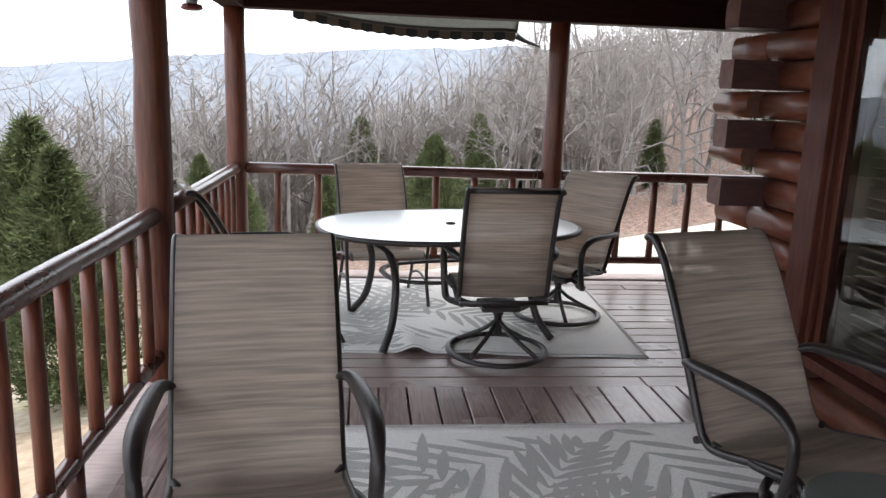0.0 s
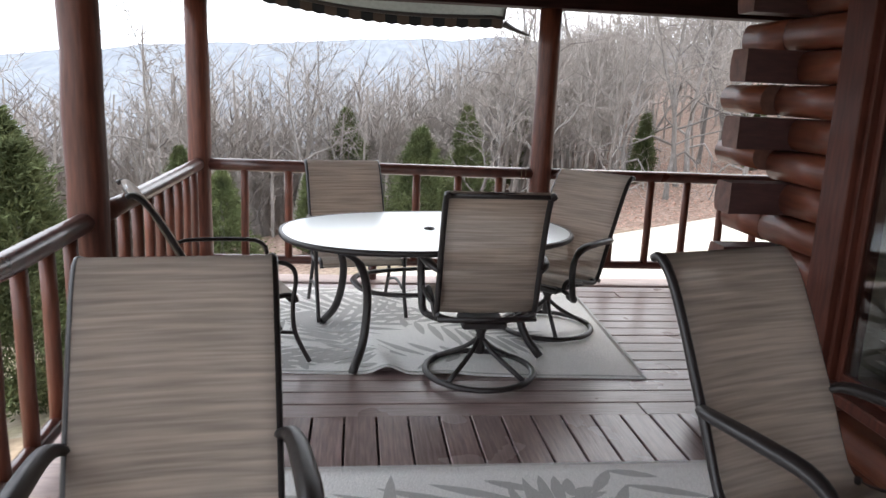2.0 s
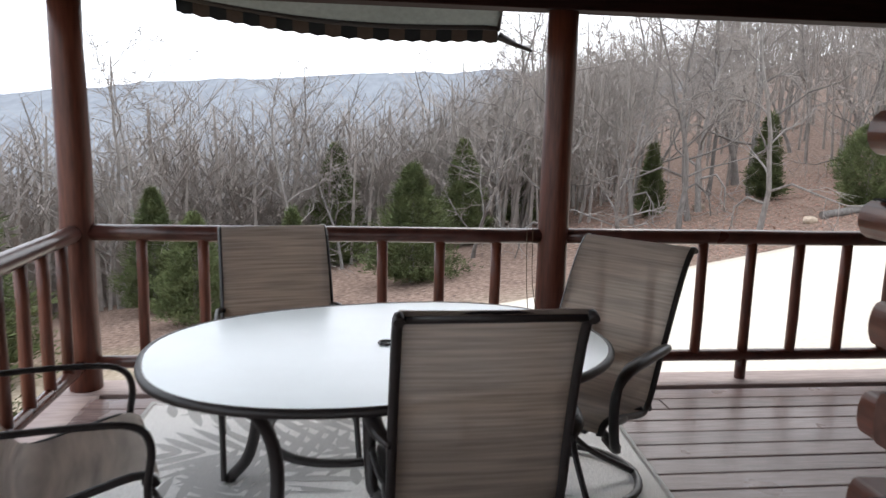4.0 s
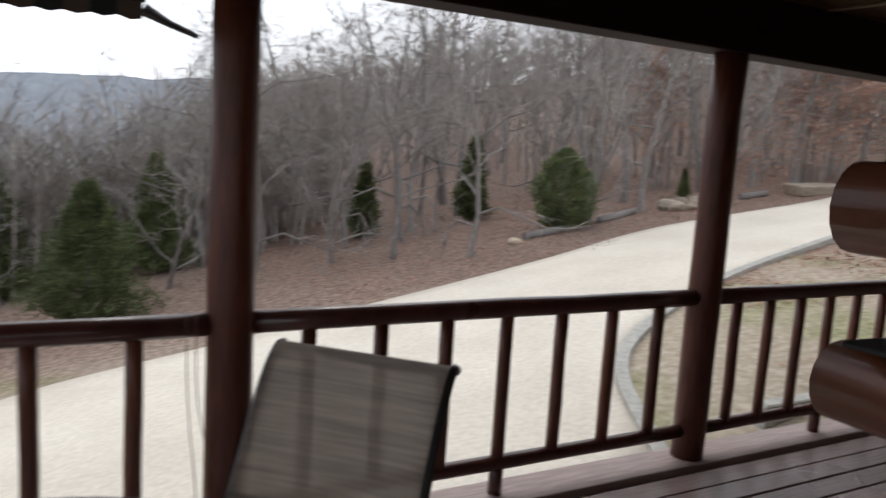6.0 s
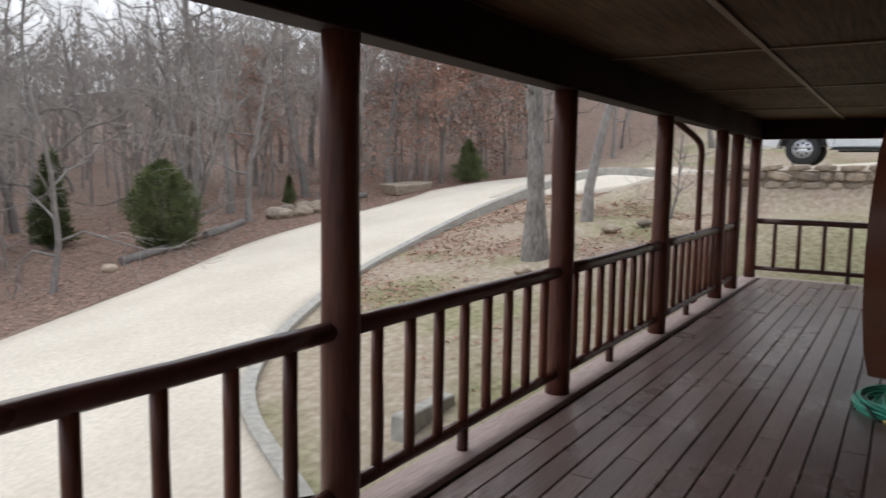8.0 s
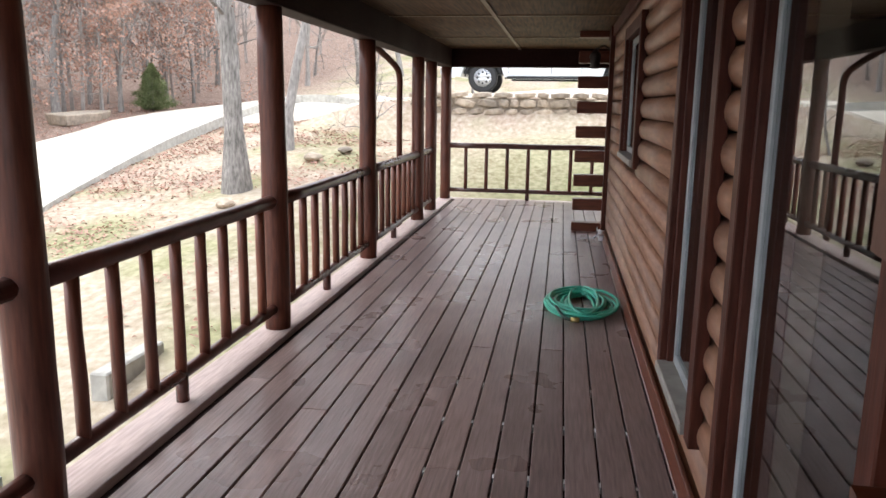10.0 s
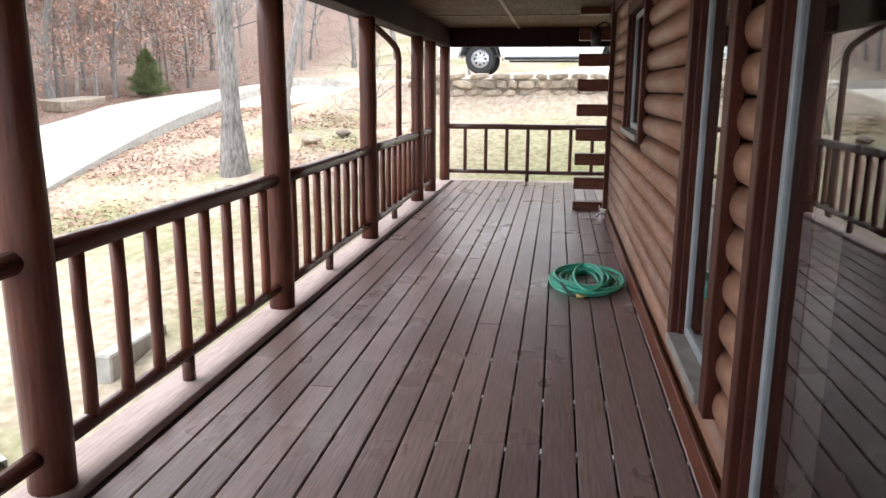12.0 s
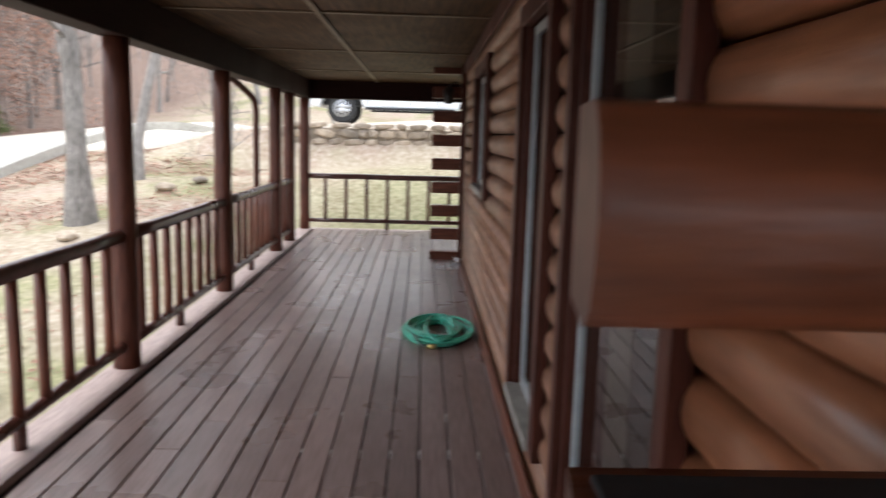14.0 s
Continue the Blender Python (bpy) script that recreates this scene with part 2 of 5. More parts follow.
def tube(bm, pts, radius, sides=8, closed=False, flat=1.0, caps=True, up=Vector((0, 0, 1))):
    """A round or flattened bar along points; radius may be one number or one for each point."""
    pts = [Vector(p) for p in pts]
    n = len(pts)
    rad = radius if isinstance(radius, (list, tuple)) else [radius] * n
    rings, ref, last = [], None, None
    for i, p in enumerate(pts):
        a = pts[(i - 1) % n] if closed or i else p
        c = pts[(i + 1) % n] if closed or i < n - 1 else p
        d = (c - a).normalized()
        if abs(d.dot(up)) > 0.8 and ref is None:
            ref = Vector((0, 1, 0)) if abs(d.y) < 0.7 else Vector((1, 0, 0))
        if last is None:
            side = d.cross(ref or up)
            if side.length < 1e-3:
                side = d.cross(Vector((1, 0, 0)))
        else:
            side = last - d * last.dot(d)      # carried along, so that the bar does not twist
        side.normalize()
        last = side
        top = side.cross(d)
        rings.append([bm.verts.new(p + side * math.cos(2 * math.pi * k / sides) * rad[i] + top * math.sin(2 * math.pi * k / sides) * rad[i] * flat)
                      for k in range(sides)])
    for i in range(n if closed else n - 1):
        r, s = rings[i], rings[(i + 1) % n]
        for k in range(sides):
            f = bm.faces.new((r[k], r[(k + 1) % sides], s[(k + 1) % sides], s[k]))
            f.smooth = True
    if caps and not closed:
        bm.faces.new(rings[0][::-1])
        bm.faces.new(rings[-1])
    return bm


def tubed(*a, **k):
    return tube(bmesh.new(), *a, **k)


def smooth_path(pts, n=6):
    """A rounded line through the points (Catmull-Rom)."""
    p = [Vector(q) for q in pts]
    p = [2 * p[0] - p[1]] + p + [2 * p[-1] - p[-2]]
    out = []
    for i in range(1, len(p) - 2):
        for k in range(n):
            t = k / n
            a, b, c, d = p[i - 1], p[i], p[i + 1], p[i + 2]
            out.append(0.5 * (2 * b + (c - a) * t + (2 * a - 5 * b + 4 * c - d) * t * t + (3 * b - a - 3 * c + d) * t ** 3))
    out.append(p[-2])
    return out


def wobbly(a, b, radius, sides, rng, steps=5, amount=0.006, taper=0.0):
    """A peeled-log bar, not quite straight and not quite round."""
    a, b = Vector(a), Vector(b)
    pts, rad = [], []
    for i in range(steps + 1):
        t = i / steps
        j = Vector((rng.uniform(-1, 1), rng.uniform(-1, 1), rng.uniform(-1, 1))) * (amount if 0 < i < steps else 0)
        pts.append(a.lerp(b, t) + j)
        rad.append(radius * (1 - taper * t) * rng.uniform(0.97, 1.03))
    return tubed(pts, rad, sides)


# ---- terrain ----
def sstep(a, b, v):
    t = max(0.0, min(1.0, (v - a) / (b - a)))
    return t * t * (3 - 2 * t)


def ground_z(x, y):
    yy = y if y < 18 else 18 + (y - 18) * 0.25
    yy = max(yy, -14)
    xx = x if x < 20.3 else 20.3 + (x - 20.3) * 0.25
    xx = xx if xx > -30 else -30 + (xx + 30) * 0.3
    z = -1.2 + 0.149 * xx - 0.077 * (yy - 3)
    r = math.hypot(x, y)
    a = math.degrees(math.atan2(x, y))
    z += 12.5 * sstep(30, 150, r) * sstep(0, 42, a) * (1 - sstep(130, 170, a))
    z += 4 * sstep(24, 70, r) * sstep(14, 50, a) * (1 - sstep(110, 150, a))
    z -= 24 * sstep(18, 85, r) * (1 - sstep(-12, 16, a)) * sstep(-120, -80, a)
    if r > 12:
        z += 0.25 * noise.noise((x * 0.13, y * 0.13, 0)) * min(1, (r - 12) / 15)
    # bank held by the stone wall
    z += 0.42 * sstep(16.5, 16.8, x) * (1 - sstep(17.5, 21, x)) * (1 - sstep(5.5, 7.5, y)) * sstep(-14, -10, y)
    # levelled parking pad
    z -= 0.122 * max(0.0, min(5.0, x - 16.8)) * (1 - sstep(5.5, 8.5, y)) * sstep(-14, -10, y)
    # lower ground at the foot of the wall
    z -= 0.42 * sstep(12.5, 16.2, x) * (1 - sstep(16.5, 16.8, x)) * (1 - sstep(4.5, 6.5, y)) * sstep(-14, -10, y)
    # cut level round the porch
    dx, dy = max(-5.0 - x, 0, x - 11.3), max(-9 - y, 0, y - 3.0)
    return min(z, -0.38 + 0.35 * math.hypot(dx, dy))


def build_ground():
    bm = bmesh.new()
    def axis(lo, hi, fine_lo, fine_hi):
        vals, v = [], fine_lo
        while v < fine_hi:
            vals.append(v)
            v += 0.8
        step = 0.8
        v = fine_hi
        while v < hi:
            vals.append(v)
            step *= 1.13
            v += step
        vals.append(hi)
        step, v = 0.8, fine_lo
        while v > lo:
            step *= 1.13
            v -= step
            vals.insert(0, max(v, lo))
        return vals
    xs, ys = axis(-420, 420, -12, 30), axis(-420, 420, -8, 24)
    grid = [[bm.verts.new((x, y, ground_z(x, y))) for y in ys] for x in xs]
    for i in range(len(xs) - 1):
        for j in range(len(ys) - 1):
            f = bm.faces.new((grid[i][j], grid[i + 1][j], grid[i + 1][j + 1], grid[i][j + 1]))
            f.smooth = True
    return tagged(part("ground", bm, M_GROUND), "sloping yard and forest floor of dry grass and fallen leaves", "ground", kind="structure")


build_ground()
NEAR_EDGE = [(-3.3, 3.0), (-1.5, 3.05), (0.8, 3.2), (2.3, 4.2), (3.5, 6.05), (4.8, 7.2), (7.1, 8.35), (10.0, 9.25), (14.0, 9.75), (17.5, 9.6), (20.2, 8.8), (22.0, 7.8), (23.0, 6.6)]
FAR_EDGE = [(-3.9, 9.9), (-2.4, 11.2), (0.5, 11.7), (2.6, 12.2), (5.0, 12.7), (7.8, 13.4), (11.6, 14.4), (15.5, 14.5), (19, 14.6), (22.5, 14.8), (26, 14.0), (29, 12.0)]


def resample(pts, n):
    p = smooth_path([(x, y, 0) for x, y in pts], 8)
    acc = [0.0]
    for a, b in zip(p, p[1:]):
        acc.append(acc[-1] + (b - a).length)
    out = []
    for i in range(n):
        d, k = acc[-1] * i / (n - 1), 0
        while k < len(acc) - 2 and acc[k + 1] < d:
            k += 1
        out.append(p[k].lerp(p[k + 1], (d - acc[k]) / max(1e-6, acc[k + 1] - acc[k])))
    return out


def skirt(bm, depth=0.35):
    """Turns the open edge of a slab down into the ground."""
    ext = bmesh.ops.extrude_edge_only(bm, edges=[e for e in bm.edges if e.is_boundary])
    for v in ext["geom"]:
        if isinstance(v, bmesh.types.BMVert):
            v.co.z -= depth


def build_drive():
    bm = bmesh.new()
    n, m = 90, 14
    rows = []
    for i, (a, b) in enumerate(zip(resample(NEAR_EDGE, n), resample(FAR_EDGE, n))):
        rows.append([])
        for j in range(m + 1):
            q = a.lerp(b, j / m)
            rows[-1].append(bm.verts.new((q.x, q.y, ground_z(q.x, q.y) + 0.06)))
    for r, s in zip(rows, rows[1:]):
        for j in range(m):
            bm.faces.new((r[j], s[j], s[j + 1], r[j + 1])).smooth = True
    # pad on which the truck stands
    pad = [[bm.verts.new((x, y, ground_z(x, y) + 0.075)) for x in [17.4 + 0.8 * i for i in range(15)]] for y in [-7.6 + 0.8 * i for i in range(24)]]
    for r, s in zip(pad, pad[1:]):
        for j in range(13):
            bm.faces.new((r[j], r[j + 1], s[j + 1], s[j])).smooth = True
    skirt(bm)
    tagged(part("road", bm, M_CONCRETE), "pale concrete driveway curving uphill past the porch", "driveway", kind="structure")
    bm = bmesh.new()
    pts = resample(NEAR_EDGE[3:], 60)
    prev = None
    for i, p in enumerate(pts):
        d = (pts[min(i + 1, 59)] - pts[max(i - 1, 0)]).normalized()
        s = Vector((d.y, -d.x, 0))
        z = ground_z(p.x, p.y)
        h = 0.10 + 0.2 * sstep(9, 19, p.x)
        prof = [p + s * 0.0 + Vector((0, 0, z - 0.2)), p + Vector((0, 0, z + h)), p + s * 0.16 + Vector((0, 0, z + h)), p + s * 0.16 + Vector((0, 0, z - 0.2))]
        cur = [bm.verts.new(v) for v in prof]
        if prev:
            for k in range(3):
                bm.faces.new((prev[k], prev[k + 1], cur[k + 1], cur[k]))
        prev = cur
    tagged(part("kerb", bm, M_KERB), "low grey concrete kerb along the inner edge of the driveway", "kerb", kind="structure")


build_drive()


def build_track():
    bm = bmesh.new()
    rows = []
    for i in range(40):
        x = -18 + (18 - 3.1) * i / 39
        lo, hi = 0.4 + 0.03 * x + 0.3 * noise.noise((x * 0.4, 0, 0)), 5.2 + 0.12 * x + 0.5 * noise.noise((x * 0.4, 5, 0))
        rows.append([bm.verts.new((x, lo + (hi - lo) * j / 10, ground_z(x, lo + (hi - lo) * j / 10) + 0.045)) for j in range(11)])
    for r, s in zip(rows, rows[1:]):
        for j in range(10):
            bm.faces.new((r[j], s[j], s[j + 1], r[j + 1])).smooth = True
    skirt(bm)
    sand = mat("sandy_track", (0.40, 0.305, 0.215), 0.95, 0.25, 7, 0.4, second=(0.32, 0.235, 0.16), pscale=0.8, spec=0.1)
    tagged(part("road", bm, sand), "sandy dirt track running down beside the porch", "dirt track", kind="structure")


build_track()

# ---- far hills ----
def build_backdrop():
    m = bpy.data.materials.new("haze_painted_ridge")
    m.use_nodes = True
    nt = m.node_tree
    b = nt.nodes["Principled BSDF"]
    geo = nt.nodes.new("ShaderNodeNewGeometry")
    n = nt.nodes.new("ShaderNodeTexNoise")
    n.inputs["Scale"].default_value, n.inputs["Detail"].default_value = 0.11, 9
    vm = nt.nodes.new("ShaderNodeVectorMath")
    vm.operation = "MULTIPLY"
    vm.inputs[1].default_value = (1, 0.2, 1)
    nt.links.new(geo.outputs["Position"], vm.inputs[0])
    nt.links.new(vm.outputs[0], n.inputs["Vector"])
    # blue-grey distance haze is put straight into the ridge colour
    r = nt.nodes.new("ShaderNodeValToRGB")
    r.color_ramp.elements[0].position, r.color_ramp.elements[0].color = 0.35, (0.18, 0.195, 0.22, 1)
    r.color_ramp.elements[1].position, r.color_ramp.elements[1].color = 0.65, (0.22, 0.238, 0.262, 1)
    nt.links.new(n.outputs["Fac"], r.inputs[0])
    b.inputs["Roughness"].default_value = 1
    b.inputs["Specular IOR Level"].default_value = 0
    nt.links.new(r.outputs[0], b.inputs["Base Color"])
    # a faint glow of its own lifts the painted haze
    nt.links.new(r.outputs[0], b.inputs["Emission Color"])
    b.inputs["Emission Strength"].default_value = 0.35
    for dist, base, seed in ((900, 58, 3.0), (480, 10, 9.0)):
        bm = bmesh.new()
        prev = None
        for i in range(541):
            a = radians(-110 + 220 * i / 540)
            i = i / 3
            top = base + 7 * noise.noise((i * 0.06, seed, 0)) + 5 * noise.noise((i * 0.3, seed, 1)) + 1.6 * noise.noise((i * 2.3, seed, 2)) + 1.2 * noise.noise((i * 9.1, seed, 4))
            top += max(-46.0, min(0.0, (math.degrees(a) - 2) * 1.7)) * dist / 900
            cur = []
            for k in range(9):
                t = k / 8
                rr = dist * (0.62 + 0.38 * t)
                zz = -40 + (top + 40) * (t ** 0.8)
                zz += 3 * noise.noise((i * 0.4, k * 0.9, seed))* (0 if k == 8 else 1)
                cur.append(bm.verts.new((rr * math.sin(a), rr * math.cos(a), zz)))
            if prev:
                for k in range(8):
                    bm.faces.new((prev[k], cur[k], cur[k + 1], prev[k + 1])).smooth = True
            prev = cur
        tagged(part("backdrop", bm, m), "wooded ridge across the valley with blue haze in its colour", "hills", kind="structure")


build_backdrop()

# ---- porch structure ----
X_RAIL, Y_RAIL, X_END = -4.285, 2.56, 10.9
W1, W2, X_HOUSE = -1.15, 0.105, 8.1          # outer faces of the two log walls, far corner of the house
BEAM_Z, CEIL_Z = 2.15, 2.44
Y_BACK = -7.0
rng = random.Random(4)

floor = empty("floor", "stained porch deck of long boards", "deck", kind="structure")
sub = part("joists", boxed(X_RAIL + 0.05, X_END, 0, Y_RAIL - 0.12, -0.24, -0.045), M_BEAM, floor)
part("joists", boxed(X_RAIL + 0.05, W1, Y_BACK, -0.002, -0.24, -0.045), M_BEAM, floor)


def plank(x0, x1, y0, y1, material):
    part("plank", boxed(x0, x1, y0, y1, -0.035 + rng.uniform(-0.002, 0.001), rng.uniform(-0.0015, 0.0015), 0.004), material, floor)


PITCH, GAP = 0.149, 0.009
y = -0.01
while y < Y_RAIL - 0.2:
    y1 = min(y + PITCH - GAP, Y_RAIL - 0.13)
    x = X_RAIL + 0.08
    cuts = sorted(rng.uniform(-3, 10) for _ in range(2))
    for c in cuts + [X_END - 0.1]:
        if c - x > 0.6:
            plank(x, c - 0.004, y, y1, M_DECK)
            x = c
    y += PITCH
x = X_RAIL + 0.105
while x < W1 - 0.03:
    x1 = min(x + PITCH - GAP, W1 - 0.01)
    c = rng.uniform(-5, -2.5)
    plank(x, x1, Y_BACK, c - 0.004, M_DECKY)
    plank(x, x1, c, -0.006, M_DECKY)
    x += PITCH
# white slivers set in rows in the gaps between the boards
for jx in (1.43, 1.965, 2.475):
    for k in range(1, 9):
        if (jx > 2.4) + rng.random() < 1.25:
            gy = -0.01 + PITCH * k - GAP / 2
            part("gap_sliver", boxed(jx - 0.02, jx + rng.uniform(0.005, 0.03), gy - 0.0042, gy + 0.0042, -0.03, -0.001), M_WHITE, floor, "white sliver set in a gap between boards")
# outer ledge boards under the rails
for a in ((X_RAIL - 0.12, X_END + 0.12, Y_RAIL - 0.115, Y_RAIL + 0.12),):
    part("ledge_board", boxed(*a, -0.05, -0.004, 0.004), M_LEDGE, floor, "pale pinkish ledge board under the railing")
part("ledge_board", boxed(X_RAIL - 0.12, X_RAIL + 0.11, Y_BACK, Y_RAIL - 0.12, -0.05, -0.004, 0.004), M_LEDGE, floor)
part("ledge_board", boxed(X_END - 0.08, X_END + 0.12, -3, Y_RAIL - 0.12, -0.05, -0.004, 0.004), M_LEDGE, floor)
part("skirt", boxed(X_RAIL - 0.1, X_END + 0.1, Y_RAIL + 0.08, Y_RAIL + 0.11, -0.35, -0.052), M_BEAM, floor)

POSTS = [(X_RAIL, -2.3), (X_RAIL, 0.149), (X_RAIL, Y_RAIL), (-1.635, Y_RAIL), (0.86, Y_RAIL), (3.295, Y_RAIL), (5.79, Y_RAIL), (8.43, Y_RAIL), (9.445, Y_RAIL), (X_END, Y_RAIL), (X_END, -0.2), (X_RAIL, -4.8)]
for px, py in POSTS:
    tagged(part("porch_post", wobbly((px, py, -0.004), (px, py, BEAM_Z), 0.088, 16, rng, 8, 0.004, 0.04), M_POST), "round dark red-brown stained log porch post", "post", group="porch posts")


def railing(a, b, count, support=True):
    """A log railing between two posts: top rail, bottom rail, balusters and a middle foot."""
    a, b = Vector((*a, 0)), Vector((*b, 0))
    d = (b - a).normalized()
    r = empty("railing", "stained log railing with round balusters between porch posts", "railing", group="porch railings")
    p, q = a + d * 0.07, b - d * 0.07
    part("top_rail", wobbly(p + Vector((0, 0, 0.885)), q + Vector((0, 0, 0.885)), 0.046, 12, rng, 6, 0.003), M_RAIL, r, "dark glossy worn top rail")
    part("bottom_rail", wobbly(p + Vector((0, 0, 0.145)), q + Vector((0, 0, 0.145)), 0.036, 10, rng, 6, 0.003), M_RAIL, r)
    for i in range(count):
        c = a.lerp(b, (i + 1) / (count + 1))
        part("baluster", wobbly(c + Vector((0, 0, 0.15)), c + Vector((0, 0, 0.87)), 0.031, 10, rng, 3, 0.003), M_BALUSTER, r)
    if support:
        c = a.lerp(b, round((count + 1) / 2) / (count + 1))
        part("foot", wobbly(c + Vector((0, 0, -0.004)), c + Vector((0, 0, 0.14)), 0.034, 10, rng, 1, 0), M_RAIL, r)


railing(POSTS[11], POSTS[0], 9)
railing(POSTS[0], POSTS[1], 9)
railing(POSTS[1], POSTS[2], 9)
railing(POSTS[2], POSTS[3], 7)
railing(POSTS[3], POSTS[4], 7)
for k in (4, 5, 6):
    railing(POSTS[k], POSTS[k + 1], 8)
railing(POSTS[7], POSTS[8], 3, False)
railing(POSTS[9], POSTS[10], 7)

# beams, ceiling, roof
beam = empty("beam", "dark stained porch beam resting on the log posts", "beam", kind="structure")
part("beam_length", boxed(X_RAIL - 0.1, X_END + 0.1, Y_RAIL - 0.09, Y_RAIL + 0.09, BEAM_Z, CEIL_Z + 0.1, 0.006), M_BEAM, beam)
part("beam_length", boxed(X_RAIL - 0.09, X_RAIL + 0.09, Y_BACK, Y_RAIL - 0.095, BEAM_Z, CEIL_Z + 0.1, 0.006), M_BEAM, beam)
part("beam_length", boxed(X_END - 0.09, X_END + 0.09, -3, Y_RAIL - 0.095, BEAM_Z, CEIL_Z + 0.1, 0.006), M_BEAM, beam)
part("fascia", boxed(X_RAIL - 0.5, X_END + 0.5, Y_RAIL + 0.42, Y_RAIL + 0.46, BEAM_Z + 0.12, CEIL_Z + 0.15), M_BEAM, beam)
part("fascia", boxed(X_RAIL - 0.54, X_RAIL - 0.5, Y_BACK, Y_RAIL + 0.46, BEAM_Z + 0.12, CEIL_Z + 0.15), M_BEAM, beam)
bm = bmesh.new()
box(bm, X_RAIL - 0.5, X_END + 0.5, W2 - 0.1, Y_RAIL + 0.42, CEIL_Z, CEIL_Z + 0.03)
box(bm, X_RAIL - 0.5, W1 + 0.1, Y_BACK, W2 - 0.105, CEIL_Z, CEIL_Z + 0.03)
box(bm, X_HOUSE, X_END + 0.5, -3, W2 - 0.105, CEIL_Z, CEIL_Z + 0.03)
tagged(part("ceiling", bm, M_CEIL), "brown wood-panelled porch ceiling", "ceiling", kind="structure")
strips = empty("trim", "pale seam battens across the porch ceiling", "trim", kind="structure")
for sx in (-3.4, -1.0, 1.44, 3.88, 6.32, 8.76):
    part("batten", boxed(sx - 0.02, sx + 0.02, W2 + 0.02, Y_RAIL - 0.1, CEIL_Z - 0.012, CEIL_Z - 0.002), M_STRIP, strips)
part("batten", boxed(X_RAIL, X_END, 1.35, 1.39, CEIL_Z - 0.016, CEIL_Z - 0.004), M_STRIP, strips)
bm = bmesh.new()
ridge = [bm.verts.new(v) for v in ((X_RAIL - 0.5, Y_RAIL + 0.45, 2.6), (X_END + 0.5, Y_RAIL + 0.45, 2.6), (X_END + 0.5, -3.5, 5.0), (X_RAIL - 0.5, -3.5, 5.0), (X_RAIL - 0.5, -7.5, 2.6), (X_END + 0.5, -7.5, 2.6))]
bm.faces.new(ridge[:4])
bm.faces.new((ridge[3], ridge[2], ridge[5], ridge[4]))
box(bm, X_RAIL - 0.5, X_END + 0.5, -7.5, Y_RAIL + 0.45, 2.56, 2.6)
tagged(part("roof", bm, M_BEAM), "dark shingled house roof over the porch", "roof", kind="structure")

# ---- log walls ----
COURSE = 0.15
def log_piece(axis, a0, a1, face, z0, parent, material, name="log", thick=0.15, bulge=0.05, high=COURSE, slant=0.0):
    """A D-shaped log: flat inside, rounded outside. axis x: runs along x with its round side to +y; axis y: along y, round to -x."""
    prof = [(-thick, 0.003), (-bulge, 0.003)]
    for k in range(1, 8):
        t = math.pi * (k / 8 - 0.5)
        prof.append((-bulge + bulge * math.cos(t), high / 2 + (high / 2 - 0.003) * math.sin(t)))
    prof += [(-bulge, high - 0.003), (-thick, high - 0.003)]
    bm = bmesh.new()
    ends = []
    for a in (a0, a1):
        ends.append([bm.verts.new((a, face + o, z0 + z) if axis == "x" else (face - o, a + (slant * o if a == a1 else 0), z0 + z)) for o, z in prof])
    n = len(prof)
    for k in range(n):
        f = bm.faces.new((ends[0][k], ends[0][(k + 1) % n], ends[1][(k + 1) % n], ends[1][k]))
        f.smooth = 1 <= k <= n - 3
    for e in ends:
        f = bm.faces.new(e)
        f.material_index = 1
    bmesh.ops.recalc_face_normals(bm, faces=bm.faces)
    return part(name, bm, (material, M_LOGEND), parent)


def cut(spans, lo, hi):
    out = []
    for a, b in spans:
        if hi <= a or lo >= b:
            out.append((a, b))
            continue
        if lo - a > 0.02:
            out.append((a, lo))
        if b - hi > 0.02:
            out.append((hi, b))
    return out


PROJX, PROJY = 0.24, 0.38
# openings: (from, to, sill, head)
WIN2 = [(-0.22, 0.80, 0.16, 2.12), (1.33, 2.09, 0.34, 2.12), (4.2, 5.4, 1.16, 2.12)]
WIN1 = [(-2.2, -0.56, 0.41, 2.12)]


def core(name, label, axis, a0, a1, face, openings, thick=0.08):
    """The inner shell of a log wall, with its openings through it."""
    bm = bmesh.new()
    xs = sorted({a0, a1, *[v for o in openings for v in o[:2]]})
    inner, outer = 0.15 + thick, 0.148
    for p, q in zip(xs, xs[1:]):
        mid = (p + q) / 2
        op = [o for o in openings if o[0] < mid < o[1]]
        for z0, z1 in ([(-0.3, op[0][2]), (op[0][3], 2.6)] if op else [(-0.3, 2.6)]):
            if axis == "x":
                box(bm, p, q, face - inner, face - outer, z0, z1)
            else:
                box(bm, face + outer, face + inner, p, q, z0, z1)
    return tagged(part(name, bm, M_INNER), label, "wall", kind="structure")


wall_n = core("wall_north", "stained half-round log wall with windows", "x", W1 + 0.15, X_HOUSE - 0.15, W2, WIN2)
wall_w = core("wall_west", "reddish stained half-round log wall with a large window", "y", Y_BACK, W2 - 0.24, W1, WIN1)
wall_e = tagged(part("wall_east", boxed(X_HOUSE - 0.23, X_HOUSE - 0.15, Y_BACK, W2 - 0.24, -0.3, 2.6), M_INNER), "far side wall of the log house", "wall", kind="structure")
tagged(part("wall_south", boxed(W1 + 0.15, X_HOUSE - 0.15, Y_BACK - 0.1, Y_BACK - 0.01, -0.3, 2.6), M_INNER), "back wall of the house", "wall", kind="structure")
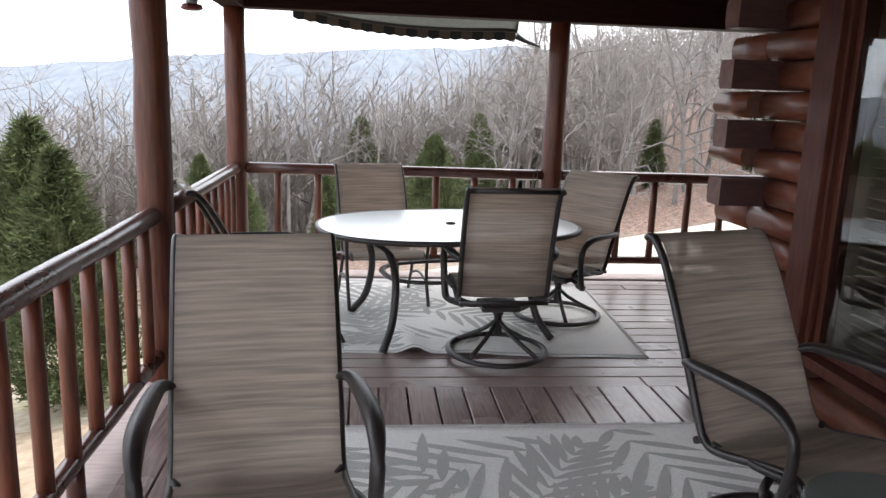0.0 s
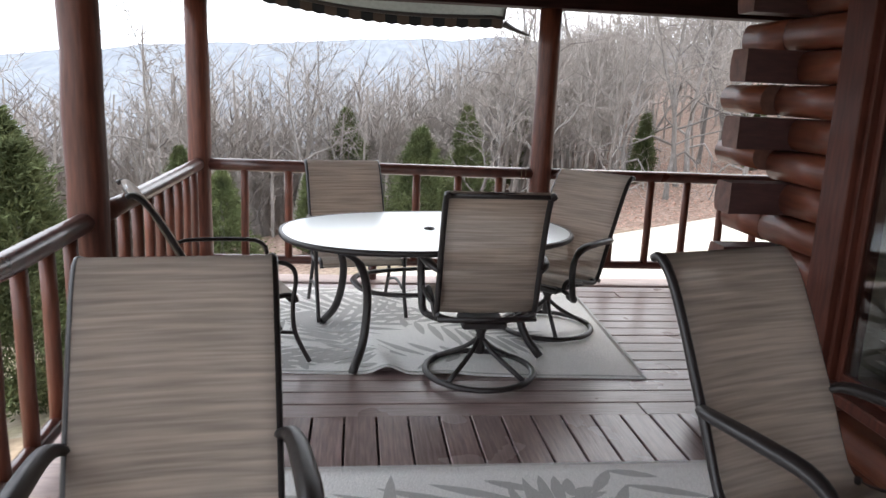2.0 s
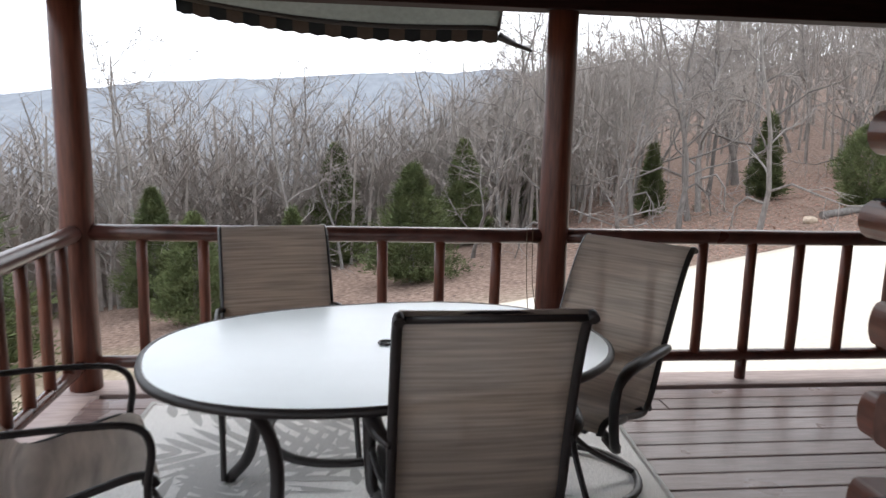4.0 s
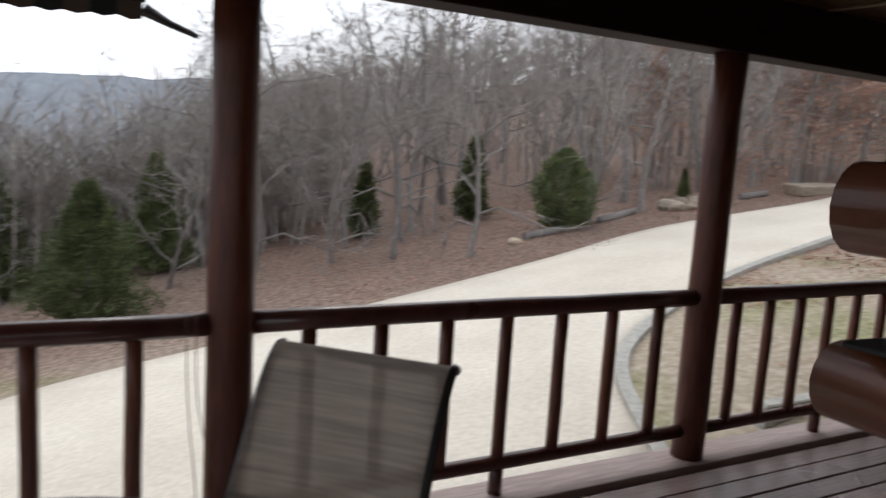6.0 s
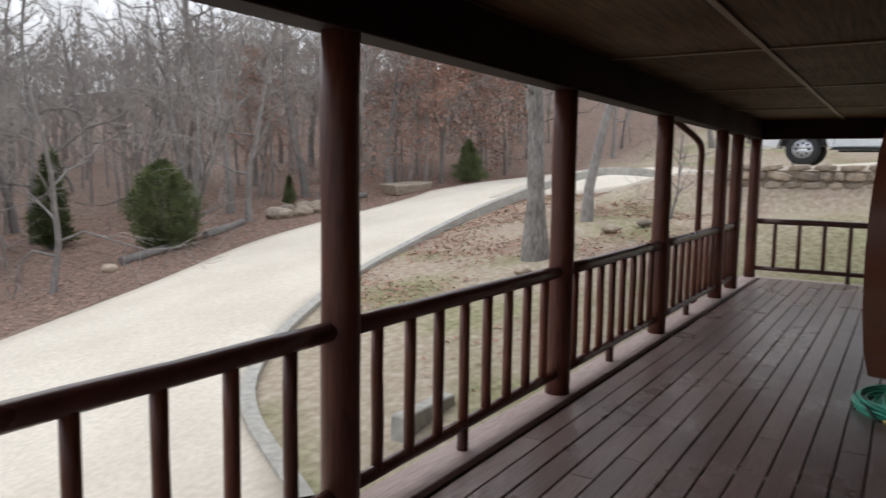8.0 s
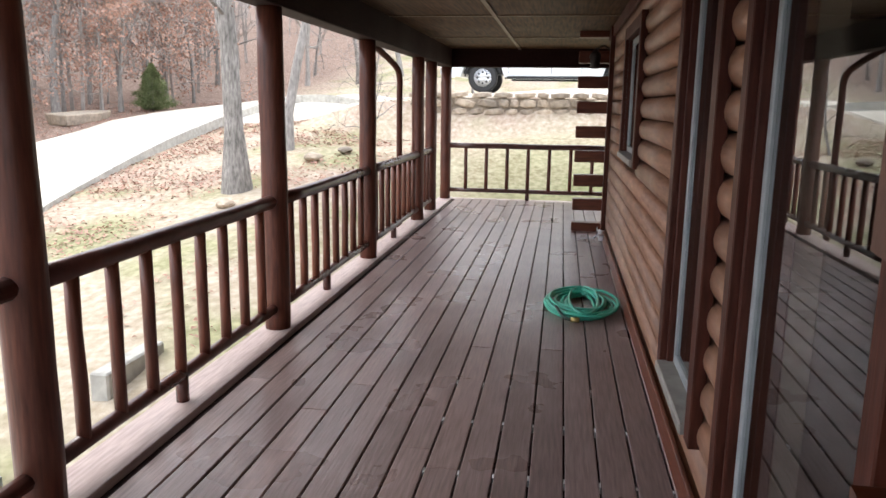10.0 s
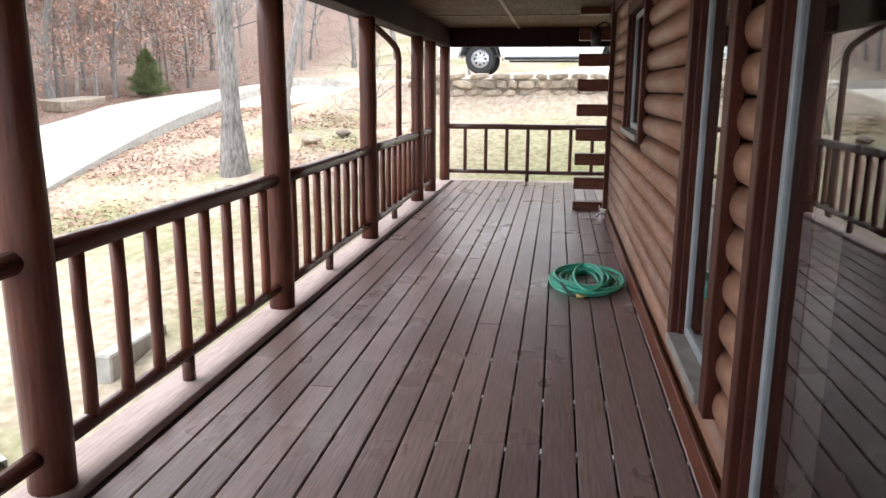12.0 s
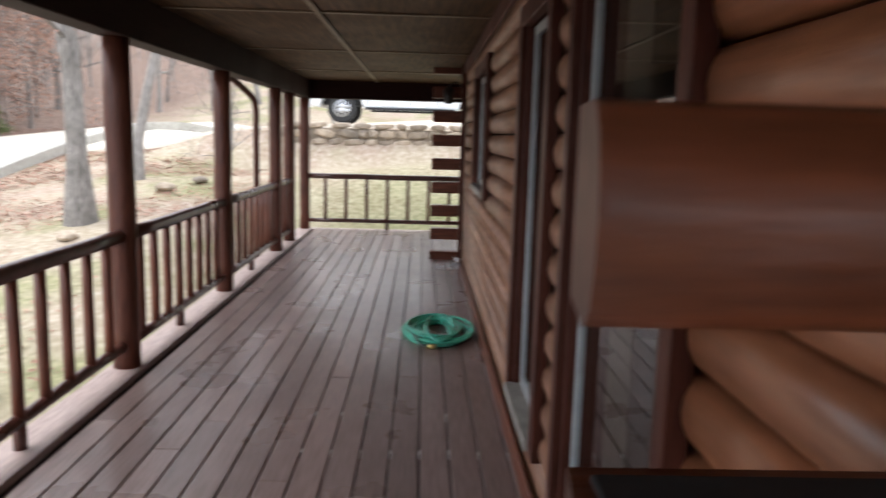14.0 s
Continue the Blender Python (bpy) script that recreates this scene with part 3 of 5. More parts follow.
tagged(part("floor", boxed(W1 + 0.24, X_HOUSE - 0.24, Y_BACK, W2 - 0.24, -0.1, -0.02), M_INNER), "dim room floor inside the house", "floor", kind="structure")
Z0 = 0.112 - COURSE
k = 0
while Z0 + k * COURSE < 2.44:
    z = Z0 + k * COURSE
    through_x = k % 2 == 1          # courses in which the front logs run past the corner
    a0, a1 = (W1 - PROJX, X_HOUSE + PROJX) if through_x else (W1 + 0.15, X_HOUSE - 0.15)
    spans = [(a0, a1)]
    for o in WIN2:
        if o[2] - 0.1 < z + COURSE / 2 < o[3] + 0.1:
            spans = cut(spans, o[0] - 0.0, o[1] + 0.0)
    for p, q in spans:
        # the stub past the corner takes the wood with shade painted in
        if p < W1:
            log_piece("x", p, W1 + 0.149, W2, z, wall_n, M_SHADE_END, bulge=0.02)
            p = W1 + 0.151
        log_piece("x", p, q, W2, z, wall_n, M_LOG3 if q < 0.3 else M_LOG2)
    a0, a1 = (Y_BACK, W2 - 0.15) if through_x else (Y_BACK, W2 + PROJY)
    spans = [(a0, a1)]
    for o in WIN1:
        if o[2] - 0.1 < z + COURSE / 2 < o[3] + 0.1:
            spans = cut(spans, o[0], o[1])
    for p, q in spans:
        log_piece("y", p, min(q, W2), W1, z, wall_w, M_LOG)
    if not through_x:
        # the log ends that run past the corner, uneven in length and seat
        if 1.1 < z < 1.6:
            reach, proud, lo, hi = (0.50, 0.07, 1.205, 1.336) if z < 1.3 else (0.505, 0.07, 1.466, 1.612)
        else:
            reach, proud, lo, hi = 0.485, 0.0, z, z + COURSE
        log_piece("y", W2 + 0.002, reach, W1 - proud, lo, wall_w, M_CORNER if proud else M_LOG, thick=0.12 + proud * 0.4, bulge=0.055 if proud else 0.03, high=hi - lo, slant=0.12)
        # thin black sheet over the top of the lower log end
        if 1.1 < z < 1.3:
            part("black_top_sheet", boxed(W1 - 0.05, W1 + 0.055, W2 + 0.004, reach - 0.03, hi - 0.004, hi + 0.003, 0.002), M_RUBBER, wall_w, "thin black sheet on top of a log end")
    if not through_x:
        part("log", boxed(X_HOUSE - 0.15, X_HOUSE, W2 - 0.6, W2 + PROJY, z + 0.003, z + COURSE - 0.003, 0.01), M_LOG, wall_e)
    k += 1


# ---- windows ----
def window(name, label, axis, a0, a1, sill, head, face, tw=0.10, blinds=False, sash=None, ledge=None):
    """A window set into a log wall: trim, jambs, sash, glass and sill."""
    w = empty(name, label, "window", kind="structure")

    def bx(p, q, d0, d1, z0, z1, bev=0.004):
        return boxed(p, q, face - d1, face - d0, z0, z1, bev) if axis == "x" else boxed(face + d0, face + d1, p, q, z0, z1, bev)
    for p, q in ((a0 - tw, a0), (a1, a1 + tw)):
        part("side_trim", bx(p, q, -0.03, 0.02, sill - 0.06, head + tw), M_TRIM, w)
    part("head_trim", bx(a0 - 0.001, a1 + 0.001, -0.028, 0.02, head, head + tw - 0.003), M_TRIM, w)
    part("sill", bx(a0, a1, -0.05, 0.135, sill - 0.05, sill, 0.006), ledge or M_SILL, w)
    for p, q in ((a0 + 0.001, a0 + 0.025), (a1 - 0.025, a1 - 0.001)):
        part("jamb", bx(p, q, 0.0, 0.14, sill, head - 0.002), M_TRIM, w)
    part("frame", bx(a0 + 0.025, a0 + 0.06, 0.03, 0.058, sill + 0.001, head), sash or M_GREYPAINT, w)
    part("frame", bx(a1 - 0.06, a1 - 0.025, 0.03, 0.058, sill + 0.001, head), sash or M_GREYPAINT, w)
    part("frame", bx(a0 + 0.06, a1 - 0.06, 0.03, 0.058, sill + 0.001, sill + 0.05), sash or M_GREYPAINT, w)
    part("frame", bx(a0 + 0.06, a1 - 0.06, 0.03, 0.058, head - 0.05, head - 0.001), sash or M_GREYPAINT, w)
    g = part("pane", bx(a0 + 0.06, a1 - 0.06, 0.042, 0.047, sill + 0.05, head - 0.05, 0), M_GLASS, w, "reflecting window glass")
    g.visible_shadow = False
    if blinds:
        z = sill + 0.06
        while z < head - 0.06:
            part("slat", bx(a0 + 0.08, a1 - 0.08, 0.16, 0.185, z, z + 0.004, 0), M_STRIP, w)
            z += 0.045
    return w


window("window_1", "large dark-framed window with blinds in the log wall", "y", *WIN1[0], W1, tw=0.17, blinds=True, sash=M_TRIM, ledge=M_TRIM)
window("window_2", "tall narrow window with grey sash in dark wood trim", "x", *WIN2[0], W2, tw=0.07)
window("window_3", "tall window reflecting the porch in dark wood trim", "x", *WIN2[1], W2)
window("window_4", "small high window with dark wood trim", "x", *WIN2[2], W2)
base = empty("baseboard", "reddish board along the foot of the log wall", "baseboard", kind="structure")
part("board", boxed(W1 + 0.02, X_HOUSE, W2 + 0.001, W2 + 0.022, 0.001, 0.12, 0.004), M_LOG, base)
# a flat board stands in for the brown downspout above its white outlet
trimb = empty("trim", "brown downspout on the log wall, built as a flat board", "trim", kind="structure")
part("board", boxed(7.27, 7.38, W2 + 0.001, W2 + 0.05, 0.13, CEIL_Z - 0.01, 0.004), M_TRIM, trimb)
part("boot", boxed(7.26, 7.39, W2 + 0.001, W2 + 0.075, 0.004, 0.125, 0.008), M_WHITE, trimb, "white drain boot")
part("crown", boxed(W1, X_HOUSE, W2 + 0.001, W2 + 0.03, CEIL_Z - 0.12, CEIL_Z - 0.002, 0.004), M_TRIM, trimb)


# ---- chairs ----
RECLINED = [(0.27, 0.385), (0.255, 0.415), (0.20, 0.43), (0.05, 0.395), (-0.08, 0.365), (-0.145, 0.375), (-0.19, 0.44), (-0.245, 0.56), (-0.315, 0.70), (-0.385, 0.84), (-0.45, 0.955), (-0.50, 1.015), (-0.535, 1.035), (-0.56, 1.025)]
UPRIGHT = [(0.29, 0.385), (0.275, 0.415), (0.22, 0.43), (0.07, 0.395), (-0.04, 0.365), (-0.085, 0.375), (-0.11, 0.44), (-0.13, 0.56), (-0.155, 0.70), (-0.19, 0.84), (-0.225, 0.955), (-0.255, 1.015), (-0.28, 1.035), (-0.305, 1.025)]


def sling_sheet(width, prof, thick=0.006):
    bm = bmesh.new()
    rows = []
    n = 8
    for i, p in enumerate(prof):
        rows.append([])
        for j in range(n + 1):
            u = j / n * 2 - 1
            sag = 0.018 * (1 - u * u) * math.sin(math.pi * i / (len(prof) - 1))
            rows[-1].append(bm.verts.new((u * width / 2, p.y - sag * 0.6, p.z - sag * 0.5)))
    for r, s in zip(rows, rows[1:]):
        for j in range(n):
            bm.faces.new((r[j], r[j + 1], s[j + 1], s[j])).smooth = True
    bmesh.ops.solidify(bm, geom=bm.faces[:], thickness=thick)
    return bm


def chair(name, label, swivel, group, shape):
    """A sling chair that faces +y: frame, sling, arms and either a swivel base or four legs."""
    c = empty(name, label, "chair", group)
    prof = smooth_path([(0, y, z) for y, z in shape], 3)
    hw = 0.262
    back = shape[7][0]
    part("sling", sling_sheet(2 * hw - 0.006, [p + Vector((0, 0.010, 0.008)) for p in prof]), M_SLING, c, "woven taupe sling seat and back")
    for s in (-1, 1):
        part("side_rail", tubed([(s * hw, p.y - 0.006, p.z - 0.006) for p in prof], 0.0155, 8), M_METAL, c)
    ty = shape[-2][0] + 0.005
    part("top_bar", tubed([(-hw, ty, 1.022), (0, ty - 0.006, 1.024), (hw, ty, 1.022)], 0.017, 8), M_METAL, c)
    part("cross_bar", tubed([(-hw, shape[5][0] - 0.055, 0.352), (hw, shape[5][0] - 0.055, 0.352)], 0.014, 8), M_METAL, c)
    part("cross_bar", tubed([(-hw, 0.235, 0.39), (hw, 0.235, 0.39)], 0.014, 8), M_METAL, c)
    for s in (-1, 1):
        if swivel:
            arm = smooth_path([(s * hw, back - 0.03, 0.615), (s * 0.30, back + 0.03, 0.635), (s * 0.315, 0.02, 0.645), (s * 0.315, 0.16, 0.635), (s * 0.31, 0.235, 0.58), (s * 0.305, 0.245, 0.48), (s * 0.30, 0.215, 0.35), (s * 0.285, 0.17, 0.295), (s * 0.20, 0.08, 0.28)], 4)
            part("armrest", tubed(arm, [0.018 + 0.013 * math.sin(math.pi * i / (len(arm) * 0.5)) if i < len(arm) * 0.5 else 0.022 for i in range(len(arm))], 8, flat=0.75), M_METAL, c)
            part("arm_stay", tubed(smooth_path([(s * 0.30, 0.236, 0.43), (s * 0.28, 0.1, 0.40), (s * hw, 0.05, 0.39)], 3), 0.013, 6), M_METAL, c)
        else:
            part("armrest", tubed(smooth_path([(s * hw, back - 0.03, 0.64), (s * 0.29, back + 0.04, 0.655), (s * 0.30, 0.05, 0.645), (s * 0.30, 0.2, 0.62), (s * 0.30, 0.25, 0.54), (s * 0.295, 0.235, 0.38), (s * 0.29, 0.25, 0.2), (s * 0.29, 0.33, 0.012)], 4), 0.013, 8), M_METAL, c)
            part("leg", tubed(smooth_path([(s * hw, -0.12, 0.37), (s * 0.275, -0.12, 0.24), (s * 0.28, -0.24, 0.012)], 4), 0.013, 8), M_METAL, c)
            part("stretcher", tubed(smooth_path([(s * 0.285, 0.245, 0.2), (s * 0.285, 0.05, 0.225), (s * 0.28, -0.15, 0.17)], 4), 0.011, 6), M_METAL, c)
    if swivel:
        ring = [(0.295 * math.cos(a * math.pi / 16), 0.295 * math.sin(a * math.pi / 16), 0.022) for a in range(32)]
        part("base_ring", tubed(ring, 0.018, 8, closed=True, flat=0.9), M_METAL, c)
        part("hub", tubed([(0, 0, 0.12), (0, 0, 0.16), (0, 0, 0.23), (0, 0, 0.285)], [0.03, 0.026, 0.024, 0.05], 10), M_METAL, c)
        part("spring_plate", boxed(-0.12, 0.12, -0.10, 0.10, 0.28, 0.32, 0.01), M_METAL, c)
        for s in (-1, 1):
            part("seat_brace", tubed(smooth_path([(s * 0.08, 0, 0.305), (s * 0.18, 0.05, 0.29), (s * 0.285, 0.15, 0.30)], 3), 0.016, 6), M_METAL, c)
            part("seat_brace", tubed(smooth_path([(s * 0.08, -0.03, 0.31), (s * 0.2, -0.08, 0.34), (s * hw, -0.12, 0.375)], 3), 0.014, 6), M_METAL, c)
        for q in range(4):
            a = math.pi * (q / 2 + 0.25)
            part("base_leg", tubed(smooth_path([(0.015 * math.cos(a), 0.015 * math.sin(a), 0.2), (0.10 * math.cos(a), 0.10 * math.sin(a), 0.13), (0.285 * math.cos(a), 0.285 * math.sin(a), 0.03)], 4), 0.014, 6), M_METAL, c)
    return c


upright = chair("patio_chair", "brown metal swivel patio chair with taupe sling", True, "swivel chairs", UPRIGHT)
upright.matrix_basis = pose(-2.42, 0.515, 0.007, 0, 0, 2)
swivel = chair("patio_chair", "reclined brown swivel patio chair turned away from the table", True, "swivel chairs", RECLINED)
swivel.matrix_basis = pose(-1.848, 1.30, 0.007, 0, 0, 134) @ Matrix.Diagonal((1, 1, 0.96, 1))
tagged(copy_thing(swivel, pose(-3.515, -1.74, 0.007, 0, 0, 188.5) @ Matrix.Diagonal((0.97, 1, 1.04, 1))), "high-backed taupe sling patio chair standing by the railing")
tagged(copy_thing(swivel, pose(-1.735, -1.50, 0.007, 0, 0, 197) @ Matrix.Diagonal((1, 1, 1.04, 1))), "taupe sling swivel chair standing beside the log wall")
stack = chair("patio_chair", "slim-armed brown metal patio chair with taupe sling", False, "stacking chairs", RECLINED)
stack.matrix_basis = pose(-3.105, 1.73, 0.007, 0, 0, 191) @ Matrix.Diagonal((1, 1, 0.93, 1))
copy_thing(stack, pose(-3.757, 0.82, 0.007, 0, 0, -69))

# ---- dining table ----
frosted = mat("frosted_table_glass", (0.86, 0.97, 0.98), 0.3, 0.04, 4, 0.0, second=(0.83, 0.95, 0.965), spec=1.0, coat=1.0)
frosted.node_tree.nodes["Principled BSDF"].inputs["Coat Roughness"].default_value = 0.22
table = empty("patio_table", "oval patio table with frosted glass top and brown frame", "table", m=pose(-2.665, 1.07, -0.02, 0, 0, 13))


def oval(rx, ry, n=64, e=2.35):
    out = []
    for i in range(n):
        a = 2 * math.pi * i / n
        c, s = math.cos(a), math.sin(a)
        out.append((rx * math.copysign(abs(c) ** (2 / e), c), ry * math.copysign(abs(s) ** (2 / e), s)))
    return out


bm = bmesh.new()
pts = oval(0.86, 0.60)
hole = [(0.022 * math.cos(2 * math.pi * i / 64), 0.022 * math.sin(2 * math.pi * i / 64)) for i in range(64)]
lv = [[bm.verts.new((x, y, z)) for x, y in p] for p, z in ((pts, 0.722), (hole, 0.722), (hole, 0.714), (pts, 0.714))]
for a, b in zip(lv, lv[1:] + lv[:1]):
    for i in range(64):
        bm.faces.new((a[i], a[(i + 1) % 64], b[(i + 1) % 64], b[i]))
bmesh.ops.recalc_face_normals(bm, faces=bm.faces)
part("tabletop", bm, frosted, table, "pale frosted glass top")
part("rim", tubed([(x, y, 0.708) for x, y in oval(0.868, 0.608)], 0.017, 8, closed=True), M_METAL, table)
part("umbrella_ring", tubed([(0.027 * math.cos(i * 0.393), 0.027 * math.sin(i * 0.393), 0.724) for i in range(16)], 0.006, 6, closed=True), M_METAL, table)
part("stretcher", tubed([(x, y, 0.40) for x, y in oval(0.44, 0.30, 40, 2.8)], 0.022, 8, closed=True, flat=0.6), M_METAL, table)
for sx in (-1, 1):
    for sy in (-1, 1):
        part("leg", tubed(smooth_path([(sx * 0.62, sy * 0.40, 0.70), (sx * 0.50, sy * 0.33, 0.60), (sx * 0.45, sy * 0.31, 0.42), (sx * 0.48, sy * 0.36, 0.18), (sx * 0.56, sy * 0.45, 0.03)], 4), [0.017] * 4 + [0.024] * 13, 8), M_METAL, table)

# ---- rugs ----
M_RUG = mat("rug_off_white_weave", (0.88, 0.865, 0.84), 0.9, 0.2, 160, 0.02, second=(0.78, 0.765, 0.745))
M_LEAF = mat("rug_grey_weave", (0.50, 0.49, 0.475), 0.9, 0.2, 160, 0.02, second=(0.44, 0.435, 0.42))


def rug(name, label, x0, x1, y0, y1, wrinkle, seed, m=None):
    r = random.Random(seed)

    def zz(x, y):
        if not wrinkle:
            return 0.005
        a = math.exp(-((x + 2.92 + (y - y0) * 0.25) / 0.075) ** 2) * max(0.0, 1 - (y - y0) / 0.9)
        b = math.exp(-((x + 2.6) / 0.14) ** 2) * max(0.0, 1 - (y - y0) / 0.6)
        return 0.005 + 0.045 * a + 0.014 * b + 0.003 * noise.noise((x * 3, y * 3, 5))
    thing = empty(name, label, "rug", group="palm leaf rugs", m=m)
    bm = bmesh.new()
    nx, ny = 70, 30
    g = [[bm.verts.new((x0 + (x1 - x0) * i / nx, y0 + (y1 - y0) * j / ny, zz(x0 + (x1 - x0) * i / nx, y0 + (y1 - y0) * j / ny))) for j in range(ny + 1)] for i in range(nx + 1)]
    for i in range(nx):
        for j in range(ny):
            bm.faces.new((g[i][j], g[i + 1][j], g[i + 1][j + 1], g[i][j + 1])).smooth = True
    edge = [e for e in bm.edges if e.is_boundary]
    ext = bmesh.ops.extrude_edge_only(bm, edges=edge)
    for v in ext["geom"]:
        if isinstance(v, bmesh.types.BMVert):
            v.co.z -= 0.0035
    part("weave", bm, M_RUG, thing)
    bm = bmesh.new()

    lift = [0.0]

    def leaf(pts):
        if all(x0 + 0.02 < p[0] < x1 - 0.02 and y0 + 0.02 < p[1] < y1 - 0.02 for p in pts):
            lift[0] += 0.0000015
            bm.faces.new([bm.verts.new((p[0], p[1], zz(*p) + 0.002 + lift[0])) for p in pts])
    for _ in range(int(2.7 * (x1 - x0) * (y1 - y0))):
        px, py = r.uniform(x0, x1), r.uniform(y0, y1)
        th, ln = r.uniform(0, 2 * math.pi), r.uniform(0.7, 1.25)
        bend = r.uniform(-0.7, 0.7)
        n = 10
        for i in range(n):
            t = i / n
            a = th + bend * t
            cx, cy = px + ln * t * math.cos(th + bend * t / 2), py + ln * t * math.sin(th + bend * t / 2)
            l2 = 0.46 * math.sin(math.pi * (0.12 + 0.85 * t)) * ln
            for s in (-1, 1):
                b = a + s * (0.95 - 0.5 * t)
                d, nrm = (math.cos(b), math.sin(b)), (-math.sin(b), math.cos(b))
                w = 0.030
                q = [(0, w * 0.2), (0.22, w * 0.8), (0.5, w), (0.8, w * 0.6), (1, 0), (0.8, -w * 0.5), (0.5, -w * 0.8), (0.22, -w * 0.65), (0, -w * 0.2)]
                leaf([(cx + d[0] * l2 * u + nrm[0] * v, cy + d[1] * l2 * u + nrm[1] * v) for u, v in q])
    part("leaf_pattern", bm, M_LEAF, thing, "grey woven palm leaf pattern")
    bm = bmesh.new()
    for a in ((x0, x1, y0, y0 + 0.018), (x0, x1, y1 - 0.018, y1), (x0, x0 + 0.018, y0, y1), (x1 - 0.018, x1, y0, y1)):
        n = 60
        for i in range(n):
            q = []
            for u, v in ((0, 0), (1, 0), (1, 1), (0, 1)):
                if a[1] - a[0] > a[3] - a[2]:
                    x, y = a[0] + (a[1] - a[0]) * (i + u) / n, a[2] + (a[3] - a[2]) * v
                else:
                    x, y = a[0] + (a[1] - a[0]) * u, a[2] + (a[3] - a[2]) * (i + v) / n
                q.append(bm.verts.new((x, y, zz(x, y) + 0.009)))
            bm.faces.new(q)
    part("binding", bm, M_LEAF, thing)
    return thing


rug("outdoor_rug", "wrinkled grey and off-white palm leaf rug under the dining table", -3.95, -1.49, 0.43, 2.15, True, 11, Matrix.Translation((-1.49, 0.43, 0)) @ pose(0, 0, 0, 0, 0, -3.0) @ Matrix.Translation((1.49, -0.43, 0)))
rug("outdoor_rug", "grey and off-white palm leaf rug lying flat on the deck", -3.7, -1.3, -2.9, -0.5, False, 23)

# ---- side table and bottle ----
st = empty("side_table", "small round grey-topped patio side table", "table", m=pose(-1.77, -2.03, 0.006))
part("tabletop", tubed([(0, 0, 0.43), (0, 0, 0.44), (0, 0, 0.452)], [0.225, 0.235, 0.228], 32), mat("grey_table_glass", (0.16, 0.17, 0.16), 0.2, 0.05, 5, 0.0), st)
for q in range(3):
    a = q * 2.094 + 0.4
    part("leg", tubed([(0.18 * math.cos(a), 0.18 * math.sin(a), 0.43), (0.2 * math.cos(a), 0.2 * math.sin(a), 0.0)], 0.012, 8), M_METAL, st)
bt = empty("bottle", "clear bottle of yellow oil standing on the side table", "bottle", m=pose(-1.69, -1.93, 0.458))
part("glass_body", tubed([(0, 0, 0.0), (0, 0, 0.02), (0, 0, 0.15), (0, 0, 0.18), (0, 0, 0.23)], [0.03, 0.033, 0.033, 0.014, 0.013], 16), M_YELLOW, bt)
part("cap", tubed([(0, 0, 0.2305), (0, 0, 0.255)], 0.015, 12), M_METAL, bt)

# ---- hose ----
hose = empty("garden_hose", "coiled green garden hose lying on the deck boards", "hose")
hr = random.Random(5)
pts = []
for i in range(12 * 26):
    a = 2 * math.pi * i / 26
    lap = i / 26
    rx = 0.36 + 0.085 * math.sin(lap * 2.1) + hr.uniform(-0.004, 0.004)
    ry = 0.19 + 0.095 * math.cos(lap * 1.7)
    pts.append((4.28 + rx * math.cos(a) + 0.012 * math.sin(lap * 3), 0.445 + ry * math.sin(a), 0.013 + 0.011 * (int(lap) % 5) + 0.006 * math.sin(a * 2 + lap)))
part("coil", tubed(pts, 0.0125, 7), M_HOSE, hose)
part("tail", tubed(smooth_path([(3.98, 0.64, 0.07), (3.9, 0.62, 0.06), (3.84, 0.58, 0.03), (3.82, 0.53, 0.02)], 4), 0.011, 7), mat("dark_hose_end", (0.03, 0.06, 0.05), 0.5), hose)
part("coupling", tubed([(3.82, 0.53, 0.02), (3.81, 0.47, 0.02)], 0.019, 10), M_BRASS, hose, "brass coupling")
stub = empty("hose_bib", "small brass tap low on the wall", "tap")
part("pipe", tubed([(7.1, W2 + 0.02, 0.10), (7.1, W2 + 0.10, 0.10), (7.1, W2 + 0.13, 0.06)], 0.014, 8), M_STEEL, stub)
part("wheel", tubed([(7.1 + 0.03 * math.cos(i * 0.785), W2 + 0.1, 0.16 + 0.03 * math.sin(i * 0.785)) for i in range(8)], 0.006, 6, closed=True), M_STEEL, stub)

# ---- awning, feeder, lantern, downspout, cord ----
awn = empty("awning", "striped retractable awning sagging outside the porch beam", "awning")
M_AWN = mat("awning_canvas", (0.28, 0.29, 0.27), 0.8, 0.1, 30, 0.1)
M_STRIPE_A = mat("awning_dark_stripe", (0.012, 0.016, 0.018), 0.8, 0.1, 30, 0.1)
M_STRIPE_B = mat("awning_brown_stripe", (0.085, 0.062, 0.05), 0.8, 0.1, 30, 0.1)


def awning_front(t):
    return Vector((-3.90 + 2.04 * t, 3.32, 2.25 - 0.115 * t - 0.06 * math.sin(math.pi * min(1, t * 1.05))))


bm = bmesh.new()
prev = None
for i in range(41):
    f = awning_front(i / 40)
    cur = [bm.verts.new(Vector((f.x, 3.13, 2.40)).lerp(f, k / 6) - Vector((0, 0, 0.03 * math.sin(math.pi * k / 6)))) for k in range(7)]
    if prev:
        for k in range(6):
            bm.faces.new((prev[k], cur[k], cur[k + 1], prev[k + 1])).smooth = True
    prev = cur
bmesh.ops.solidify(bm, geom=bm.faces[:], thickness=0.003)
part("canopy", bm, M_AWN, awn)
